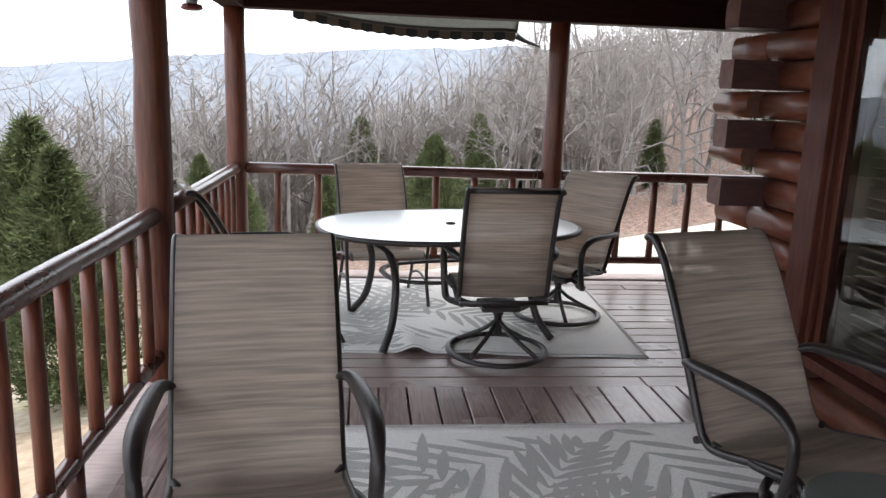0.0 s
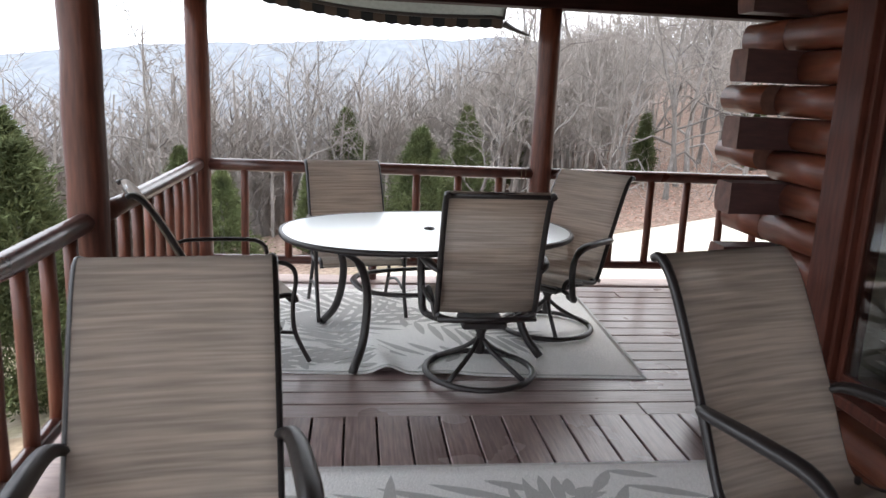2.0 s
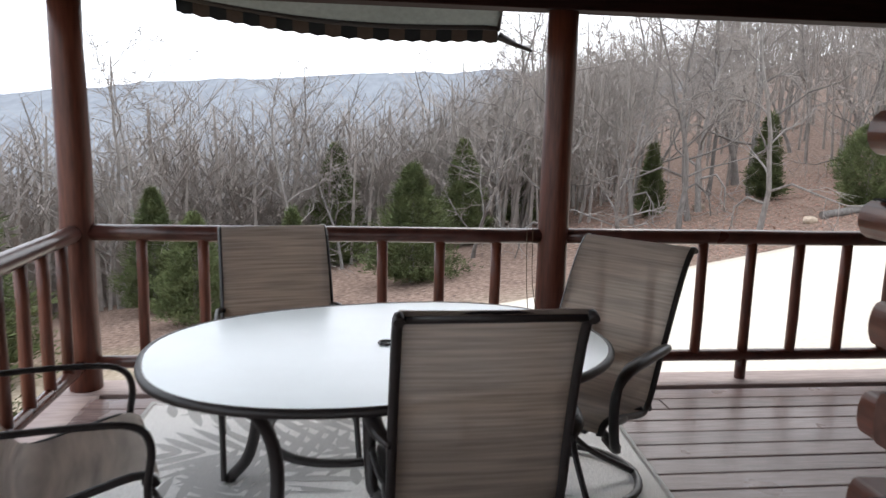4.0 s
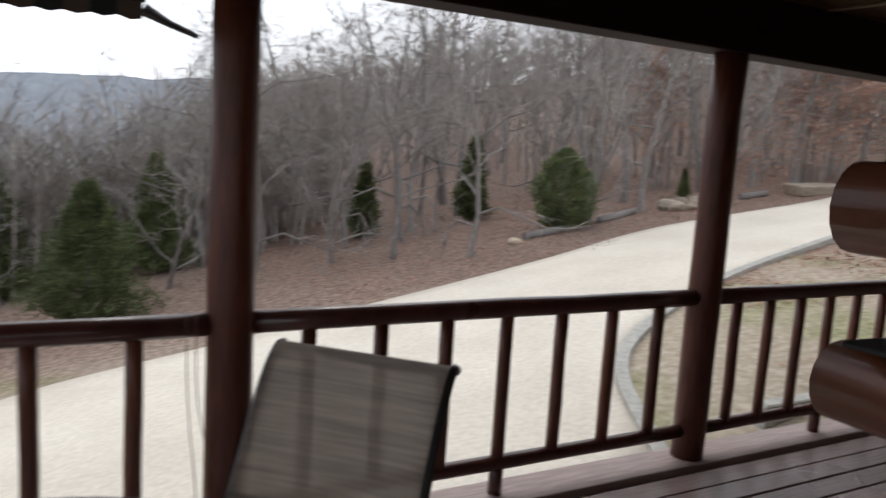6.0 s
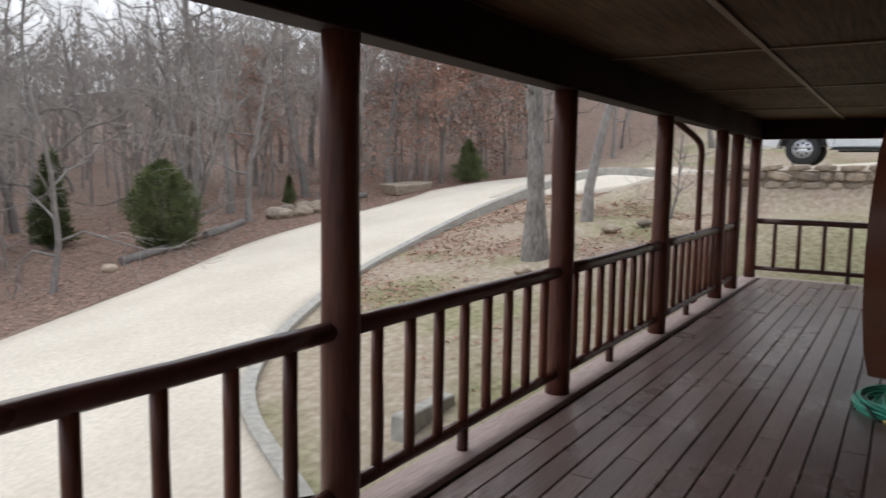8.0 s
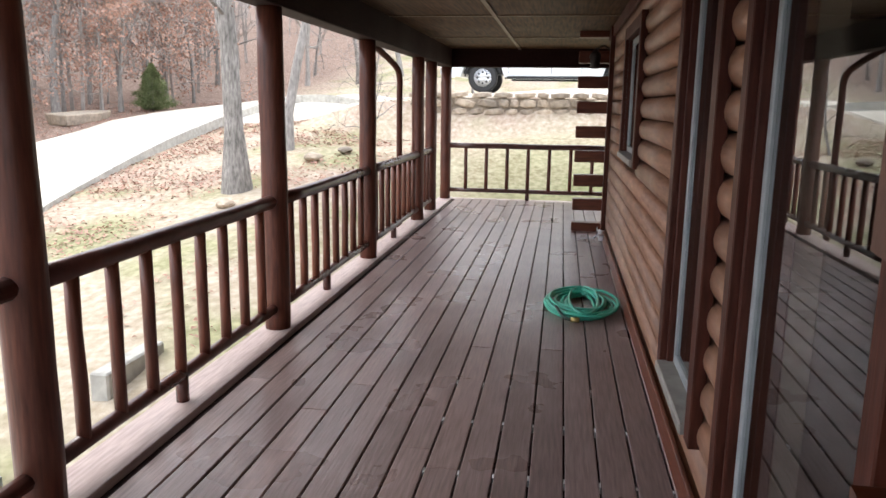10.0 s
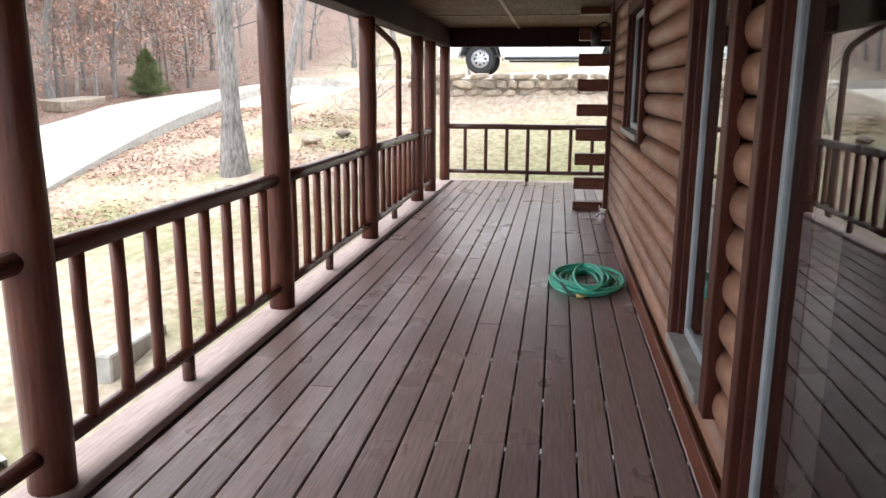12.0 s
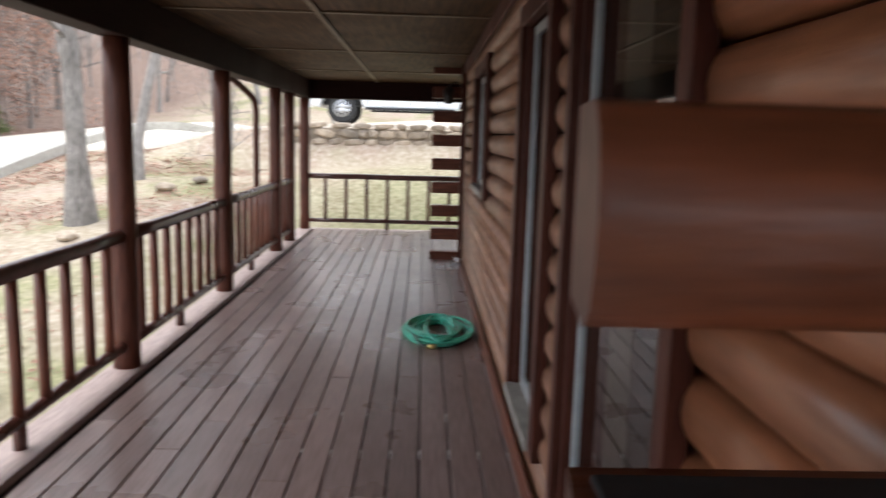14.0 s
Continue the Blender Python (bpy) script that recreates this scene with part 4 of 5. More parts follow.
for i in range(20):
    p, q = awning_front(i / 20), awning_front((i + 1) / 20)
    drop = 0.085
    bm = bmesh.new()
    bm.faces.new([bm.verts.new(v) for v in (p + Vector((0, 0.004, 0.01)), q + Vector((0, 0.004, 0.01)), q + Vector((0, 0.02, -drop)), (p + q) / 2 + Vector((0, 0.02, -drop - 0.012)), p + Vector((0, 0.02, -drop)))])
    bmesh.ops.solidify(bm, geom=bm.faces[:], thickness=0.004)
    part("valance_stripe", bm, (M_STRIPE_A, M_STRIPE_B)[i % 2], awn)
part("front_bar", tubed([awning_front(i / 20) for i in range(21)], 0.018, 8), M_METAL, awn)
part("arm", tubed([(-1.86, 3.32, 2.09), (-1.75, 3.32, 2.04), (-1.63, 3.32, 2.0)], [0.03, 0.018, 0.012], 8), M_METAL, awn)
part("arm", tubed([(-3.89, 3.32, 2.24), (-3.92, 3.2, 2.34), (-3.92, 3.12, 2.38)], 0.016, 8), M_METAL, awn)
part("arm", tubed([(-1.86, 3.32, 2.12), (-1.86, 3.2, 2.3), (-1.86, 3.12, 2.38)], 0.012, 8), M_METAL, awn)

fd = empty("bird_feeder", "small red hanging hummingbird feeder under the eave", "feeder")
part("hanger", tubed([(-4.16, 0.52, BEAM_Z), (-4.16, 0.52, 2.05)], 0.003, 6), M_METAL, fd)
part("bottle", tubed([(-4.16, 0.52, 1.955), (-4.16, 0.52, 1.97), (-4.16, 0.52, 2.04), (-4.16, 0.52, 2.06)], [0.03, 0.032, 0.032, 0.012], 12), M_GREYPAINT, fd)
part("tray", tubed([(-4.16, 0.52, 1.925), (-4.16, 0.52, 1.935), (-4.16, 0.52, 1.955)], [0.045, 0.06, 0.05], 16), mat("dark_red_plastic", (0.13, 0.012, 0.012), 0.35, 0.1), fd)

ln = empty("wall_lantern", "dark metal porch lantern on the corner logs", "lantern")
part("arm", tubed(smooth_path([(7.6, W2 + 0.01, 2.16), (7.6, W2 + 0.1, 2.24), (7.6, W2 + 0.2, 2.20)], 3), 0.012, 6), M_METAL, ln)
part("body", tubed([(7.6, W2 + 0.2, 1.98), (7.6, W2 + 0.2, 2.0), (7.6, W2 + 0.2, 2.14), (7.6, W2 + 0.2, 2.20)], [0.045, 0.06, 0.075, 0.02], 6), M_METAL, ln)

ds = empty("downspout", "brown metal downspout elbow outside the porch post", "downspout")
part("pipe", tubed(smooth_path([(7.1, 2.98, 2.34), (7.55, 2.92, 2.22), (8.1, 2.81, 2.04), (8.27, 2.78, 1.90), (8.28, 2.78, 1.6), (8.28, 2.78, 0.5), (8.28, 2.78, -0.6)], 5), 0.04, 10), M_TRIM, ds)
gut = part("gutter", boxed(X_RAIL - 0.5, X_END + 0.5, Y_RAIL + 0.465, Y_RAIL + 0.56, BEAM_Z + 0.16, BEAM_Z + 0.27, 0.01), M_TRIM)
tagged(gut, "brown metal gutter along the porch eave", "gutter")
cord = empty("cord", "thin pale cord hanging from the rail beside a post", "cord")
for dx in (0, 0.035):
    part("strand", tubed(smooth_path([(-1.80 + dx, Y_RAIL - 0.05, 0.94), (-1.79 + dx, Y_RAIL - 0.06, 0.6), (-1.76 + dx * 2, Y_RAIL - 0.06, 0.3), (-1.74 + dx * 3, Y_RAIL - 0.05, 0.0)], 3), 0.0025, 5), M_STRIP, cord)

# ---- yard: stone wall, rocks, slab, timbers ----
def rock(bm, c, size, rr, rough=0.25):
    k = bmesh.ops.create_icosphere(bm, subdivisions=2, radius=1.0)
    off = rr.uniform(0, 100)
    for v in k["verts"]:
        n = 1 + rough * noise.noise(v.co * 1.3 + Vector((off, 0, 0)))
        v.co = Vector((v.co.x * size[0] * n, v.co.y * size[1] * n, v.co.z * size[2] * n)) + Vector(c)
    return bm


def stone_wall():
    w = empty("stone_wall", "dry-stacked fieldstone retaining wall below the parking pad", "wall", kind="structure")
    part("core", boxed(16.62, 16.8, -9, 4.2, 0.4, 1.72), M_STONE, w)
    r = random.Random(8)
    meshes = []
    for i in range(8):
        bm = bmesh.new()
        bmesh.ops.create_icosphere(bm, subdivisions=1, radius=1.0)
        for v in bm.verts:
            v.co = Vector((0.09 * v.co.x, 0.5 * max(-0.8, min(0.8, v.co.y)) * 1.2 * r.uniform(0.8, 1), 0.5 * max(-0.75, min(0.75, v.co.z)) * 1.3 * r.uniform(0.8, 1)))
        me = bpy.data.meshes.new("stone")
        bm.to_mesh(me)
        bm.free()
        me.materials.append(M_STONE)
        meshes.append(me)
    z = 0.7
    while z < 1.72:
        h = r.uniform(0.17, 0.30)
        y = -6.0
        while y < 4.1:
            wd = r.uniform(0.22, 0.6)
            m = pose(16.60 + r.uniform(-0.03, 0.03), y + wd / 2, z + h / 2, r.uniform(-14, 14), 0, 0) @ Matrix.Diagonal((1, wd, h * 1.02, 1))
            share("stone", r.choice(meshes), w, m)
            y += wd * 0.97
        z += h * 0.93


stone_wall()
rr = random.Random(3)
for c, s, lab in (((12.5, 5.4, 0.02), (0.3, 0.18, 0.09), "pale rounded boulder among fallen leaves"), ((13.3, 5.0, 0.05), (0.2, 0.15, 0.07), "small grey rock among fallen leaves"), ((9.2, 5.7, 0.0), (0.18, 0.14, 0.09), "small grey rock in the dry grass"), ((8.9, 16.2, 0), (0.22, 0.15, 0.12), "dark rock at the edge of the drive"), ((8.4, 21.5, 0.0), (0.2, 0.2, 0.14), "pale rock on the forest floor")):
    bm = rock(bmesh.new(), (c[0], c[1], ground_z(c[0], c[1]) + s[2] * 0.5), s, rr)
    tagged(part("boulder", bm, M_STONE, smooth=False), lab, "rock")
bm = bmesh.new()
top = [(-1.3, -0.5), (0.2, -0.7), (1.5, -0.25), (1.2, 0.6), (-0.6, 0.75)]
gz = ground_z(20.9, 16.2)
up = [bm.verts.new((20.9 + x, 16.2 + y, gz + 0.30 + 0.05 * x)) for x, y in top]
dn = [bm.verts.new((20.9 + x * 0.92, 16.2 + y * 0.85, gz - 0.1)) for x, y in top]
bm.faces.new(up)
bm.faces.new(dn[::-1])
for i in range(5):
    bm.faces.new((up[i], dn[i], dn[(i + 1) % 5], up[(i + 1) % 5]))
bmesh.ops.recalc_face_normals(bm, faces=bm.faces)
bmesh.ops.bevel(bm, geom=bm.edges[:], offset=0.03, segments=1, affect="EDGES")
tagged(part("stone_slab", bm, M_STONE), "big flat tan rock slab beside the driveway", "rock")
ring_ = empty("stone_planter", "low ring of pale stones at the edge of the woods", "planter")
for i in range(9):
    a = 2 * math.pi * i / 9
    cx, cy = 16.4 + 0.95 * math.cos(a), 17.2 + 0.7 * math.sin(a)
    part("stone", rock(bmesh.new(), (cx, cy, ground_z(cx, cy) + 0.1), (0.36, 0.28, 0.2), rr), M_STONE, ring_)
for (ax, ay), (bx_, by) in (((12.3, 16.9), (14.3, 17.6)), ((9.4, 16.5), (11.2, 16.6)), ((18.6, 17.2), (19.6, 17.0))):
    tagged(part("timber", tubed([(ax, ay, ground_z(ax, ay) + 0.09), (bx_, by, ground_z(bx_, by) + 0.09)], 0.11, 8), M_BARK), "weathered grey timber lying along the drive edge", "timber", group="edging timbers")
blk = part("edging_block", boxed(3.5, 4.35, 4.04, 4.2, ground_z(4.0, 4.1) - 0.2, ground_z(4.0, 4.1) + 0.15, 0.015), M_KERB)
tagged(blk, "pale concrete edging block in the yard by the porch", "edging")


# ---- pickup truck ----
def pickup():
    t = empty("pickup_truck", "white pickup truck parked above the stone wall", "truck", m=pose(19.7, 0.95, ground_z(18.8, 1.0) + 0.07, 0, 0, 0))
    # y runs from the tail (-) to the nose (+); the near side faces -x
    side = [(-2.85, 0.55), (-2.85, 1.12), (-1.0, 1.14), (-0.98, 1.16), (-0.85, 1.83), (-0.4, 1.9), (0.75, 1.88), (1.35, 1.22), (2.55, 1.10), (2.85, 0.95), (2.9, 0.5), (2.45, 0.42), (2.32, 0.75), (2.1, 0.9), (1.6, 0.9), (1.38, 0.75), (1.28, 0.42), (-1.28, 0.42), (-1.38, 0.75), (-1.6, 0.9), (-2.1, 0.9), (-2.32, 0.75), (-2.42, 0.5)]
    bm = bmesh.new()
    def cab(z):
        return 0.95 - (0.16 * max(0, z - 1.15) / 0.75)
    a = [bm.verts.new((-cab(z), y, z)) for y, z in side]
    b = [bm.verts.new((cab(z), y, z)) for y, z in side]
    bm.faces.new(a)
    bm.faces.new(b[::-1])
    for i in range(len(side)):
        bm.faces.new((a[i], b[i], b[(i + 1) % len(side)], a[(i + 1) % len(side)]))
    bmesh.ops.recalc_face_normals(bm, faces=bm.faces)
    bmesh.ops.bevel(bm, geom=[e for e in bm.edges if e.is_boundary is False and abs(e.verts[0].co.x - e.verts[1].co.x) < 0.3 and e.calc_face_angle(0) > 0.6], offset=0.03, segments=2, affect="EDGES")
    part("body", bm, M_WHITE, t)
    dark = mat("dark_window_tint", (0.015, 0.018, 0.02), 0.08, 0.05, 5, 0)
    for s in (-1, 1):
        for q in ([(-0.72, 1.25), (-0.66, 1.72), (0.0, 1.78), (0.0, 1.25)], [(0.08, 1.25), (0.08, 1.78), (0.68, 1.75), (1.12, 1.25)]):
            bm = bmesh.new()
            v1 = [bm.verts.new((s * (cab(z) + 0.004), y, z)) for y, z in q]
            v2 = [bm.verts.new((s * (cab(z) - 0.02), y, z)) for y, z in q]
            bm.faces.new(v1)
            bm.faces.new(v2)
            for i in range(4):
                bm.faces.new((v1[i], v2[i], v2[(i + 1) % 4], v1[(i + 1) % 4]))
            bmesh.ops.recalc_face_normals(bm, faces=bm.faces)
            part("side_window", bm, dark, t)
        for y in (-0.74, 0.04, 1.16):
            part("door_seam", boxed(s * 0.952 - 0.004, s * 0.952 + 0.004, y - 0.006, y + 0.006, 0.5, 1.2), M_RUBBER, t)
        part("running_board", boxed(min(s * 0.9, s * 1.02), max(s * 0.9, s * 1.02), -1.2, 1.2, 0.37, 0.43, 0.01), M_RUBBER, t)
        for y in (-1.85, 1.85):
            w = part("wheel", tubed([(s * 0.70, y, 0.39), (s * 0.72, y, 0.39), (s * 0.90, y, 0.39), (s * 0.93, y, 0.39)], [0.33, 0.39, 0.39, 0.34], 28), M_RUBBER, t, "black truck tyre")
            part("rim", tubed([(s * 0.90, y, 0.39), (s * 0.937, y, 0.39), (s * 0.925, y, 0.39)], [0.23, 0.235, 0.20], 24), M_STEEL, w, "bright alloy rim")
            for q in range(8):
                an = q * math.pi / 4
                part("vent_hole", tubed([(s * 0.92, y + 0.145 * math.cos(an), 0.39 + 0.145 * math.sin(an)), (s * 0.94, y + 0.145 * math.cos(an), 0.39 + 0.145 * math.sin(an))], 0.03, 8), M_RUBBER, w)
            arch = [(s * 0.955, y + 0.47 * math.cos(math.pi * i / 10), 0.42 + 0.47 * math.sin(math.pi * i / 10)) for i in range(11)]
            part("wheel_arch", tubed(arch, 0.02, 6), M_RUBBER, t)
    part("underbody", boxed(-0.6, 0.6, -2.6, 2.7, 0.5, 0.85, 0.02), M_RUBBER, t)
    part("front_bumper", boxed(-0.9, 0.9, 2.82, 3.0, 0.45, 0.68, 0.03), M_STEEL, t)
    part("rear_bumper", boxed(-0.9, 0.9, -3.0, -2.84, 0.45, 0.62, 0.03), M_STEEL, t)
    for s in (-1, 1):
        part("headlight", boxed(min(s * 0.6, s * 0.9), max(s * 0.6, s * 0.9), 2.80, 2.92, 0.78, 0.95, 0.02), M_STEEL, t)


pickup()


# ---- trees ----
def branch(bm, start, direction, length, radius, rr, sides, steps, wander, lift=0.0):
    """Grows one tapering limb; gives back its points."""
    p, d = Vector(start), Vector(direction).normalized()
    pts, rad = [p.copy()], [radius]
    for i in range(steps):
        d = (d + Vector((rr.gauss(0, wander), rr.gauss(0, wander), rr.gauss(0, wander) + lift))).normalized()
        p = p + d * length / steps
        pts.append(p.copy())
        rad.append(max(0.0035, radius * (1 - 0.85 * (i + 1) / steps)))
    tube(bm, pts, rad, sides, caps=False, up=Vector((0.3, 0.2, 1)))
    return pts, rad


def bare_tree_meshes(seed, height, r0, spread=1.0, limbs=13, low=0.3, leaves=0, bend=0.12, flare=1.35):
    """A leafless tree: trunk and limbs in one mesh, fine twigs in another."""
    rr = random.Random(seed)
    tr, tw, lf = bmesh.new(), bmesh.new(), bmesh.new()
    pts, rad = [], []
    p, d = Vector((0, 0, -0.3)), Vector((rr.gauss(0, 0.05), rr.gauss(0, 0.05), 1))
    n = 9
    for i in range(n + 1):
        pts.append(p.copy())
        f = i / n
        rad.append(r0 * (flare if i == 0 else 1.0) * (1 - 0.85 * f))
        d = (d + Vector((rr.gauss(0, bend), rr.gauss(0, bend), 0.15))).normalized()
        p = p + d * (height * 0.92 + 0.3) / n
    tube(tr, pts, rad, 8, caps=False, up=Vector((0, 1, 0)))
    for k in range(limbs):
        f = low + (0.97 - low) * (k + rr.random()) / limbs
        i = min(n - 1, int(f * n))
        s = pts[i].lerp(pts[i + 1], f * n - i)
        a = k * 2.4 + rr.uniform(-0.5, 0.5)
        el = rr.uniform(0.25, 0.95) + 0.35 * f
        ln_ = height * rr.uniform(0.22, 0.42) * (1.15 - 0.75 * f) * spread
        lp, lr = branch(tr, s, (math.cos(a), math.sin(a), el), ln_, max(0.012, rad[i] * (0.5 if leaves == 0 else 0.28)), rr, 5, 5, 0.32, 0.04)
        for m in range(7):
            u = 0.25 + 0.75 * (m + rr.random()) / 7
            j = min(4, int(u * 5))
            q = lp[j].lerp(lp[j + 1], u * 5 - j)
            dv = (lp[j + 1] - lp[j]).normalized() + Vector((rr.gauss(0, 0.6), rr.gauss(0, 0.6), rr.gauss(0.15, 0.45)))
            bp_, _ = branch(tw, q, dv, ln_ * rr.uniform(0.25, 0.5), max(0.008, lr[j] * 0.55), rr, 3, 4, 0.4, 0.02)
            for w in range(5):
                jj = rr.randint(1, 3)
                dv2 = (bp_[jj + 1] - bp_[jj]).normalized() + Vector((rr.gauss(0, 0.7), rr.gauss(0, 0.7), rr.gauss(0.1, 0.6)))
                tp, _ = branch(tw, bp_[jj], dv2, ln_ * rr.uniform(0.12, 0.28), 0.0075, rr, 3, 2, 0.3)
                for _ in range(leaves):
                    c = tp[rr.randint(0, 2)] + Vector((rr.gauss(0, 0.06), rr.gauss(0, 0.06), rr.gauss(-0.03, 0.06)))
                    e1 = Vector((rr.gauss(0, 1), rr.gauss(0, 1), rr.gauss(0, 1))).normalized() * 0.038
                    e2 = e1.cross(Vector((rr.gauss(0, 1), rr.gauss(0, 1), rr.gauss(0, 1)))).normalized() * 0.025
                    lf.faces.new([lf.verts.new(c + v) for v in (e1, e2, -e1, -e2)])
    return tr, tw, lf


def tree_thing(name, label, meshes, materials, m, group):
    t = empty(name, label, "tree", group=group, m=m)
    for nm, me in zip(("trunk", "crown", "leaves"), meshes):
        if me is not None:
            share(nm, me, t, Matrix())
    return t


def to_mesh(bm, name, material):
    if not bm.faces:
        bm.free()
        return None
    me = bpy.data.meshes.new(name)
    bm.normal_update()
    bm.to_mesh(me)
    bm.free()
    me.materials.append(material)
    return me


BARE = []
for seed, h, r0, sp, lb, low in ((1, 8.6, 0.10, 1.35, 14, 0.16), (2, 10.0, 0.12, 1.05, 14, 0.3), (3, 7.2, 0.085, 1.5, 13, 0.12), (4, 11.0, 0.13, 0.95, 13, 0.36), (5, 6.4, 0.075, 1.6, 14, 0.10), (6, 9.0, 0.09, 1.0, 13, 0.2)):
    tr, tw, lf = bare_tree_meshes(seed, h, r0, sp, lb, low)
    BARE.append((to_mesh(tr, "trunk", M_BARK), to_mesh(tw, "crown", M_TWIG), None))
tr, tw, lf = bare_tree_meshes(31, 12.5, 0.175, 0.95, 18, 0.19, leaves=4, bend=0.02, flare=1.75)
OAK = (to_mesh(tr, "trunk", M_OAK), to_mesh(tw, "crown", M_TWIG), to_mesh(lf, "leaves", M_RUST))


def cedar_meshes(seed, height, width, round_=False):
    """An evergreen: trunk, and a crown of many small sprays on drooping boughs."""
    rr = random.Random(seed)
    tr = tubed([(0, 0, -0.3), (0.02, 0, height * 0.5), (0, 0.02, height * 0.97)], [0.09, 0.06, 0.01], 7)
    bm = bmesh.new()
    n = int(1300 * height * width / 4) + 900
    for _ in range(n):
        f = rr.random() ** 1.25
        prof = math.sin(math.pi * min(1, 0.14 + 0.86 * f)) ** 0.7 if round_ else (1 - f) ** 0.8 * min(1, (f + 0.05) * 7)
        a = rr.uniform(0, 2 * math.pi)
        lump = 1 + 0.85 * noise.noise((math.cos(a) * 1.9, math.sin(a) * 1.9, f * (4 if round_ else 8) + seed)) * (0.55 if round_ else 1) + 0.14 * rr.gauss(0, 1)
        rad = width / 2 * prof * lump * (rr.random() ** 0.35)
        c = Vector((rad * math.cos(a), rad * math.sin(a), height * (0.05 + 0.95 * f) + rr.gauss(0, 0.04)))
        out = Vector((math.cos(a), math.sin(a), rr.uniform(0.1, 1.1))).normalized()
        for _ in range(8):
            d = (out + Vector((rr.gauss(0, 0.5), rr.gauss(0, 0.5), rr.gauss(0, 0.4)))).normalized() * rr.uniform(0.07, 0.2)
            s = d.cross(Vector((rr.gauss(0, 1), rr.gauss(0, 1), rr.gauss(0, 1)))).normalized() * 0.0125
            b = c + Vector((rr.gauss(0, 0.05), rr.gauss(0, 0.05), rr.gauss(0, 0.05)))
            bm.faces.new([bm.verts.new(v) for v in (b - s * 0.4, b + d * 0.5 - s, b + d, b + d * 0.5 + s)])
    return to_mesh(tr, "trunk", M_BARK), to_mesh(bm, "crown", M_CEDAR), None


CED = [cedar_meshes(1, 4.2, 2.4), cedar_meshes(2, 3.2, 2.6), cedar_meshes(3, 2.8, 2.2, True), cedar_meshes(4, 2.6, 1.0)]
EVERGREENS = [(-6.85, 5.4, 0, 0.80, "near pyramidal cedar below the porch railing"), (-3.4, 22.3, 0, 1.0, "tall dark cedar at the edge of the valley woods"), (-1.4, 16.2, 1, 0.95, "broad bushy cedar below the porch railing"), (0.6, 21.5, 0, 0.85, "dark cedar among bare trees"), (-9.6, 11.2, 1, 1.35, "large spreading cedar beside the porch"), (-12.0, 12.5, 0, 1.0, "tall cedar beside the sandy drive"),
              (-6.3, 15.0, 1, 0.8, "young cedar among bare branches"), (-4.2, 15.5, 3, 0.9, "young cedar below the railing"), (6.6, 21.2, 3, 0.95, "small open pine among bare trunks"), (10.7, 21.6, 3, 1.15, "slim dark cedar behind the round bush"),
              (11.0, 17.0, 2, 0.87, "dense round cedar bush by the driveway"), (24.5, 15.6, 1, 0.56, "small evergreen at the top of the drive"), (17.8, 19.0, 3, 0.42, "young cedar at the edge of the woods"), (-7.8, 17.5, 0, 0.8, "cedar among bare branches"), (3.0, 24.0, 3, 1.2, "small cedar in the woods"), (-15.0, 10.0, 1, 1.2, "cedar beside the sandy drive")]
for i, (x, y, k, s, lab) in enumerate(EVERGREENS):
    tree_thing("cedar_tree", lab, CED[k], None, pose(x, y, ground_z(x, y), 0, 0, i * 67) @ Matrix.Scale(s * 0.92, 4), "evergreens")
tree_thing("oak_tree", "large pale-barked oak with a few rust-coloured leaves", OAK, None, pose(10.2, 5.95, ground_z(10.2, 5.95), 0, 0, 40), "yard trees")
tree_thing("bare_tree", "slim leafless tree standing in the leaf-strewn yard", BARE[1], None, pose(13.6, 6.35, ground_z(13.6, 6.35), 0, 0, 10), "yard trees")
tree_thing("bare_tree", "thin leafless sapling by the kerb", BARE[4], None, pose(14.8, 4.9, ground_z(14.8, 4.9), 0, 0, 70) @ Matrix.Scale(0.45, 4), "yard trees")


tr, tw, lf = bare_tree_meshes(44, 4.4, 0.05, 1.5, 15, 0.16, leaves=7)
RUSTY = (to_mesh(tr, "trunk", M_BARK), to_mesh(tw, "crown", M_TWIG), to_mesh(lf, "leaves", M_RUST))
for x, y, s in ((23.5, 18.5, 1.7), (26.5, 19.5, 1.6), (19.0, 21.0, 1.3), (26.0, 16.6, 1.5), (28.2, 15.9, 1.6), (22.6, 16.4, 1.25), (29.5, 17.8, 1.6), (31.0, 21.0, 1.9), (27.5, 23.5, 1.9)):
    tree_thing("oak_sapling", "young oak still holding rust-coloured leaves", RUSTY, None, pose(x, y, ground_z(x, y), 0, 0, x * 40) @ Matrix.Scale(s, 4), "yard trees")


def far_edge_y(x):
    e = FAR_EDGE
    for (ax, ay), (bx_, by) in zip(e, e[1:]):
        if ax <= x <= bx_:
            return ay + (by - ay) * (x - ax) / (bx_ - ax)
    return 8.0 if x < 0 else 14.0


wr = random.Random(77)
spots = [(-9.4, 20.0, 4, 1.25), (-5.2, 24.0, 0, 0.9), (-14.0, 17.0, 2, 1.1), (-18, 20, 4, 1.2), (2.2, 17.5, 2, 0.9), (4.6, 18.4, 4, 0.9), (16.0, 20.0, 3, 1.0), (-7.5, 26, 4, 1.1), (0.5, 18.8, 4, 0.85)]
tries = 0
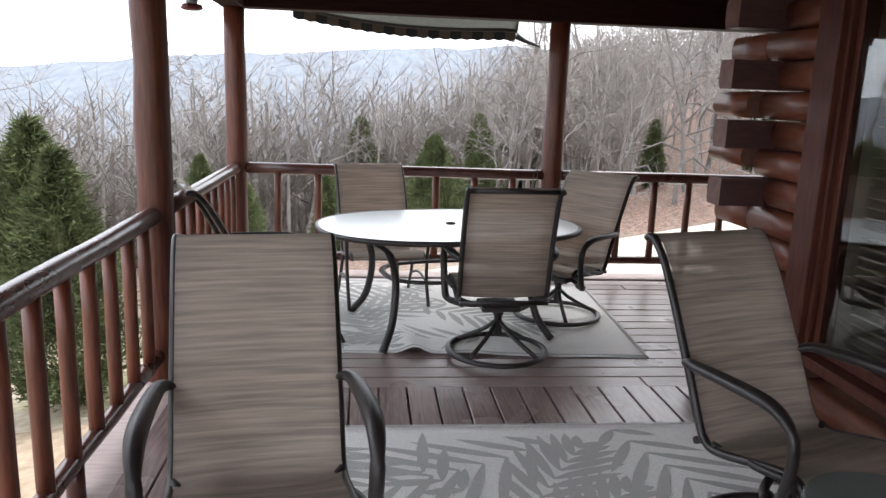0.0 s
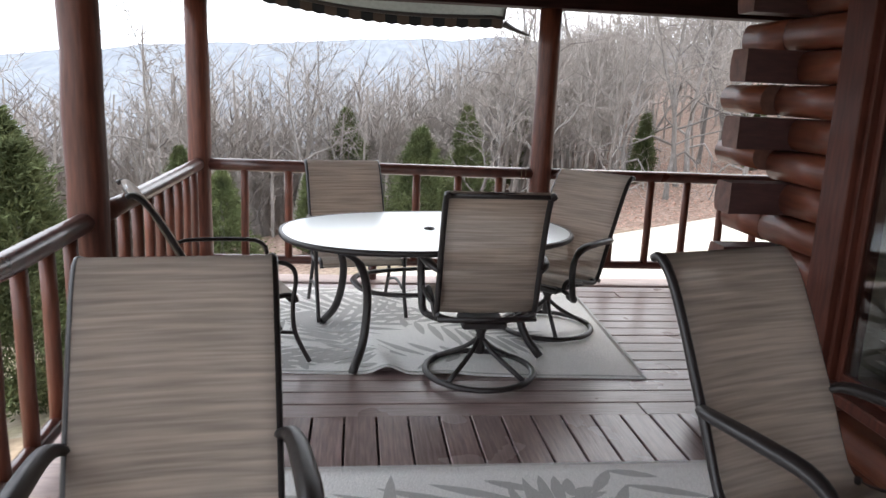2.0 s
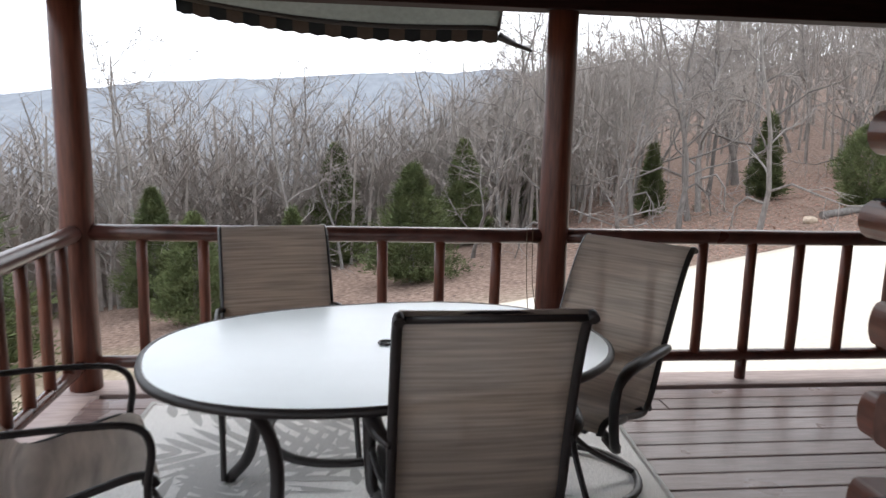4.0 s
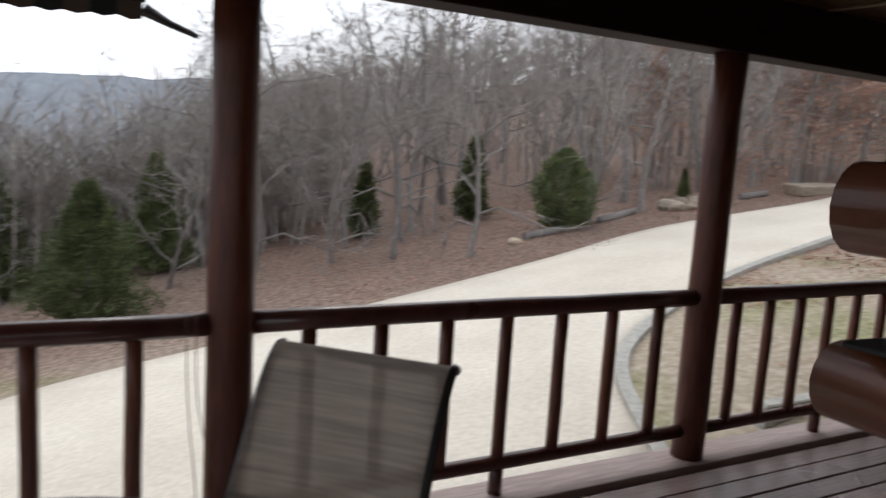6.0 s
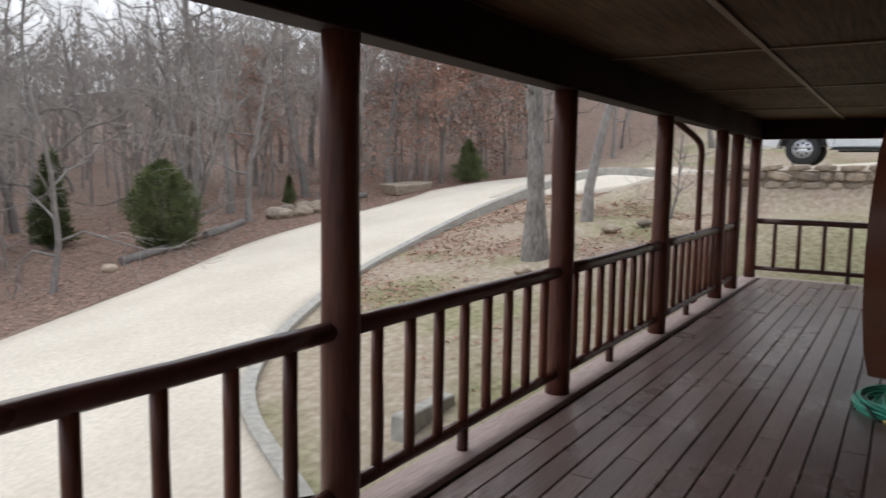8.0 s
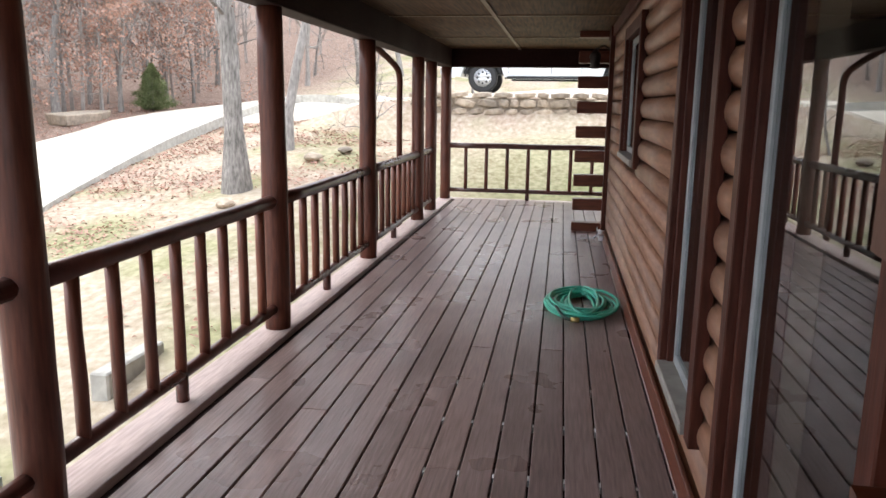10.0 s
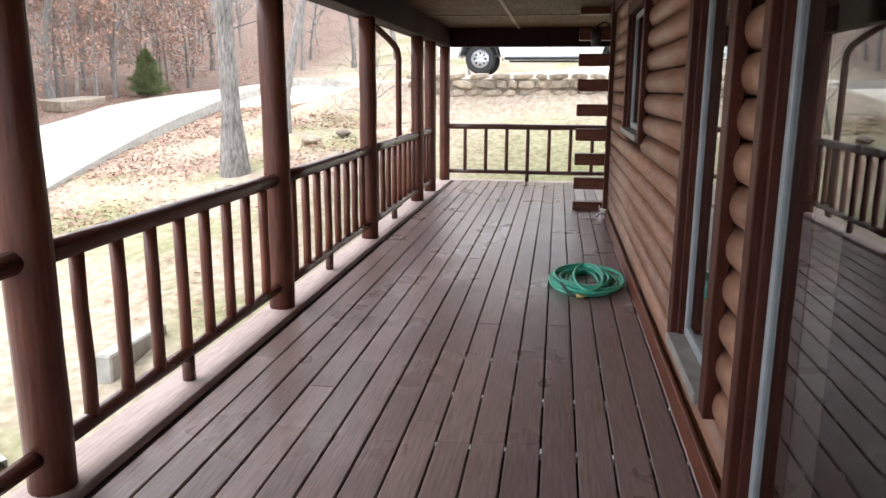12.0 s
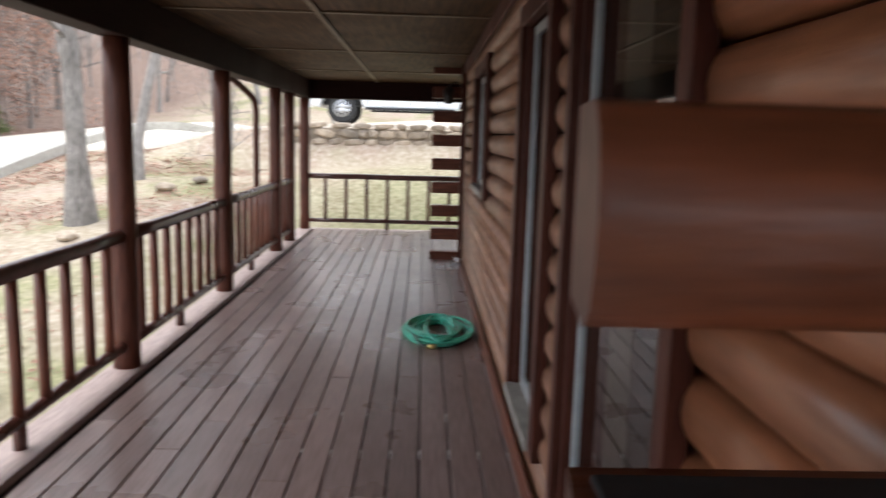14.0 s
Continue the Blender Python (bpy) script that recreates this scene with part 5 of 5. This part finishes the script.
while len(spots) < 135 and tries < 9000:
    tries += 1
    a = radians(wr.uniform(-62, 104))
    r = 16 + 34 * wr.random() ** 0.8
    x, y = r * math.sin(a), r * math.cos(a)
    if x < 29 and y < far_edge_y(x) + 2.2:
        continue
    if x >= 26 and y < 16 and x < 32:
        continue
    if x < -2 and r < 19:
        continue
    if min((x - q[0]) ** 2 + (y - q[1]) ** 2 for q in spots) < 1.7:
        continue
    left = a < radians(12)
    if left and r < 20:
        continue
    if left and wr.random() < 0.55:
        continue
    spots.append((x, y, wr.randrange(6), wr.uniform(0.6, 0.95) if left else wr.uniform(0.8, 1.25)))
for i, (x, y, k, s) in enumerate(spots):
    tree_thing("bare_tree", "leafless grey woodland tree on the leaf-covered slope", BARE[k], None, pose(x, y, ground_z(x, y), 0, 0, (i * 137) % 360) @ Matrix.Scale(s, 4), "woodland trees")


def far_woods():
    rr = random.Random(12)
    V, F = [], []
    for n in range(5200):
        valley = n >= 2600
        a = radians(rr.uniform(-34, 16) if valley else rr.uniform(-75, 110))
        r = rr.uniform(22, 80) if valley else 26 + 125 * rr.random() ** 0.95
        x, y = r * math.sin(a), r * math.cos(a)
        if x > 18 and y < 17 and r < 45 or not valley and a < radians(12) and r < 50:
            continue
        z, h = ground_z(x, y), rr.uniform(3.5, 6.5) if valley else rr.uniform(5, 8.5)
        segs = [((0, 0, -0.5), (rr.gauss(0, 0.4), rr.gauss(0, 0.4), h * 0.9), rr.uniform(0.05, 0.10))]
        for _ in range(14 if r < 60 else 9):
            f, b = rr.uniform(0.22, 0.95), rr.uniform(0, 6.28)
            l = h * rr.uniform(0.16, 0.36) * (1.2 - 0.6 * f)
            s = (0, 0, h * 0.9 * f)
            e = (l * math.cos(b), l * math.sin(b), s[2] + l * rr.uniform(0.3, 1.2))
            segs.append((s, e, 0.012 + r * 0.00036))
            for _ in range(8 if r < 60 else 5):
                g, b2 = rr.uniform(0.25, 1), b + rr.gauss(0, 1.0)
                s2 = tuple(s[i] + (e[i] - s[i]) * g for i in range(3))
                segs.append((s2, (s2[0] + l * 0.5 * math.cos(b2), s2[1] + l * 0.5 * math.sin(b2), s2[2] + l * rr.uniform(-0.1, 0.7)), 0.005 + r * 0.00024))
        for s, e, w in segs:
            i = len(V)
            for p, q in ((s, w), (e, w * 0.3)):
                V.extend([(x + p[0] + q, y + p[1], z + p[2]), (x + p[0] - q * 0.5, y + p[1] + q * 0.87, z + p[2]), (x + p[0] - q * 0.5, y + p[1] - q * 0.87, z + p[2])])
            F.extend([(i, i + 1, i + 4, i + 3), (i + 1, i + 2, i + 5, i + 4), (i + 2, i, i + 3, i + 5)])
    me = bpy.data.meshes.new("far_woods")
    me.from_pydata(V, [], F)
    me.materials.append(M_TWIG)
    tagged(new("far_woods", me), "dense leafless woods covering the far hillside", "woods", kind="stuff")


far_woods()


def litter():
    """Fallen leaves and tufts lying in the yard and along the edge of the woods."""
    rr = random.Random(21)
    V, F = [], []
    while len(F) < 30000:
        x, y = (rr.uniform(6, 22), rr.uniform(3.2, 9.6)) if len(F) < 9000 else (rr.uniform(3, 28), rr.uniform(3.2, 26))
        fe = far_edge_y(x)
        near = 4.2 + 5.4 * sstep(2.5, 10, x) if x < 20 else 9 - (x - 20) * 0.6
        if near - 0.1 < y < fe + 0.3:
            continue
        if y < near and noise.noise((x * 0.5, y * 0.5, 3)) < rr.uniform(0.05, 0.6) - 0.7 * (1 - sstep(0.4, 2.2, near - y)) * sstep(6, 9, x) - 0.3 * sstep(9, 15, x):
            continue
        z = ground_z(x, y) + 0.015
        t, s = rr.uniform(0, 6.28), rr.uniform(0.022, 0.045)
        c, d = math.cos(t) * s, math.sin(t) * s
        i = len(V)
        V.extend([(x - c, y - d, z), (x + d * 0.6, y - c * 0.6, z + rr.uniform(0, 0.03)), (x + c, y + d, z + rr.uniform(0, 0.03)), (x - d * 0.6, y + c * 0.6, z + rr.uniform(0, 0.02))])
        F.append((i, i + 1, i + 2, i + 3))
    me = bpy.data.meshes.new("leaf_litter")
    me.from_pydata(V, [], F)
    me.materials.append(M_RUST)
    tagged(new("leaf_litter", me), "scattered rust-brown fallen leaves on the ground", "leaves", kind="stuff")


litter()
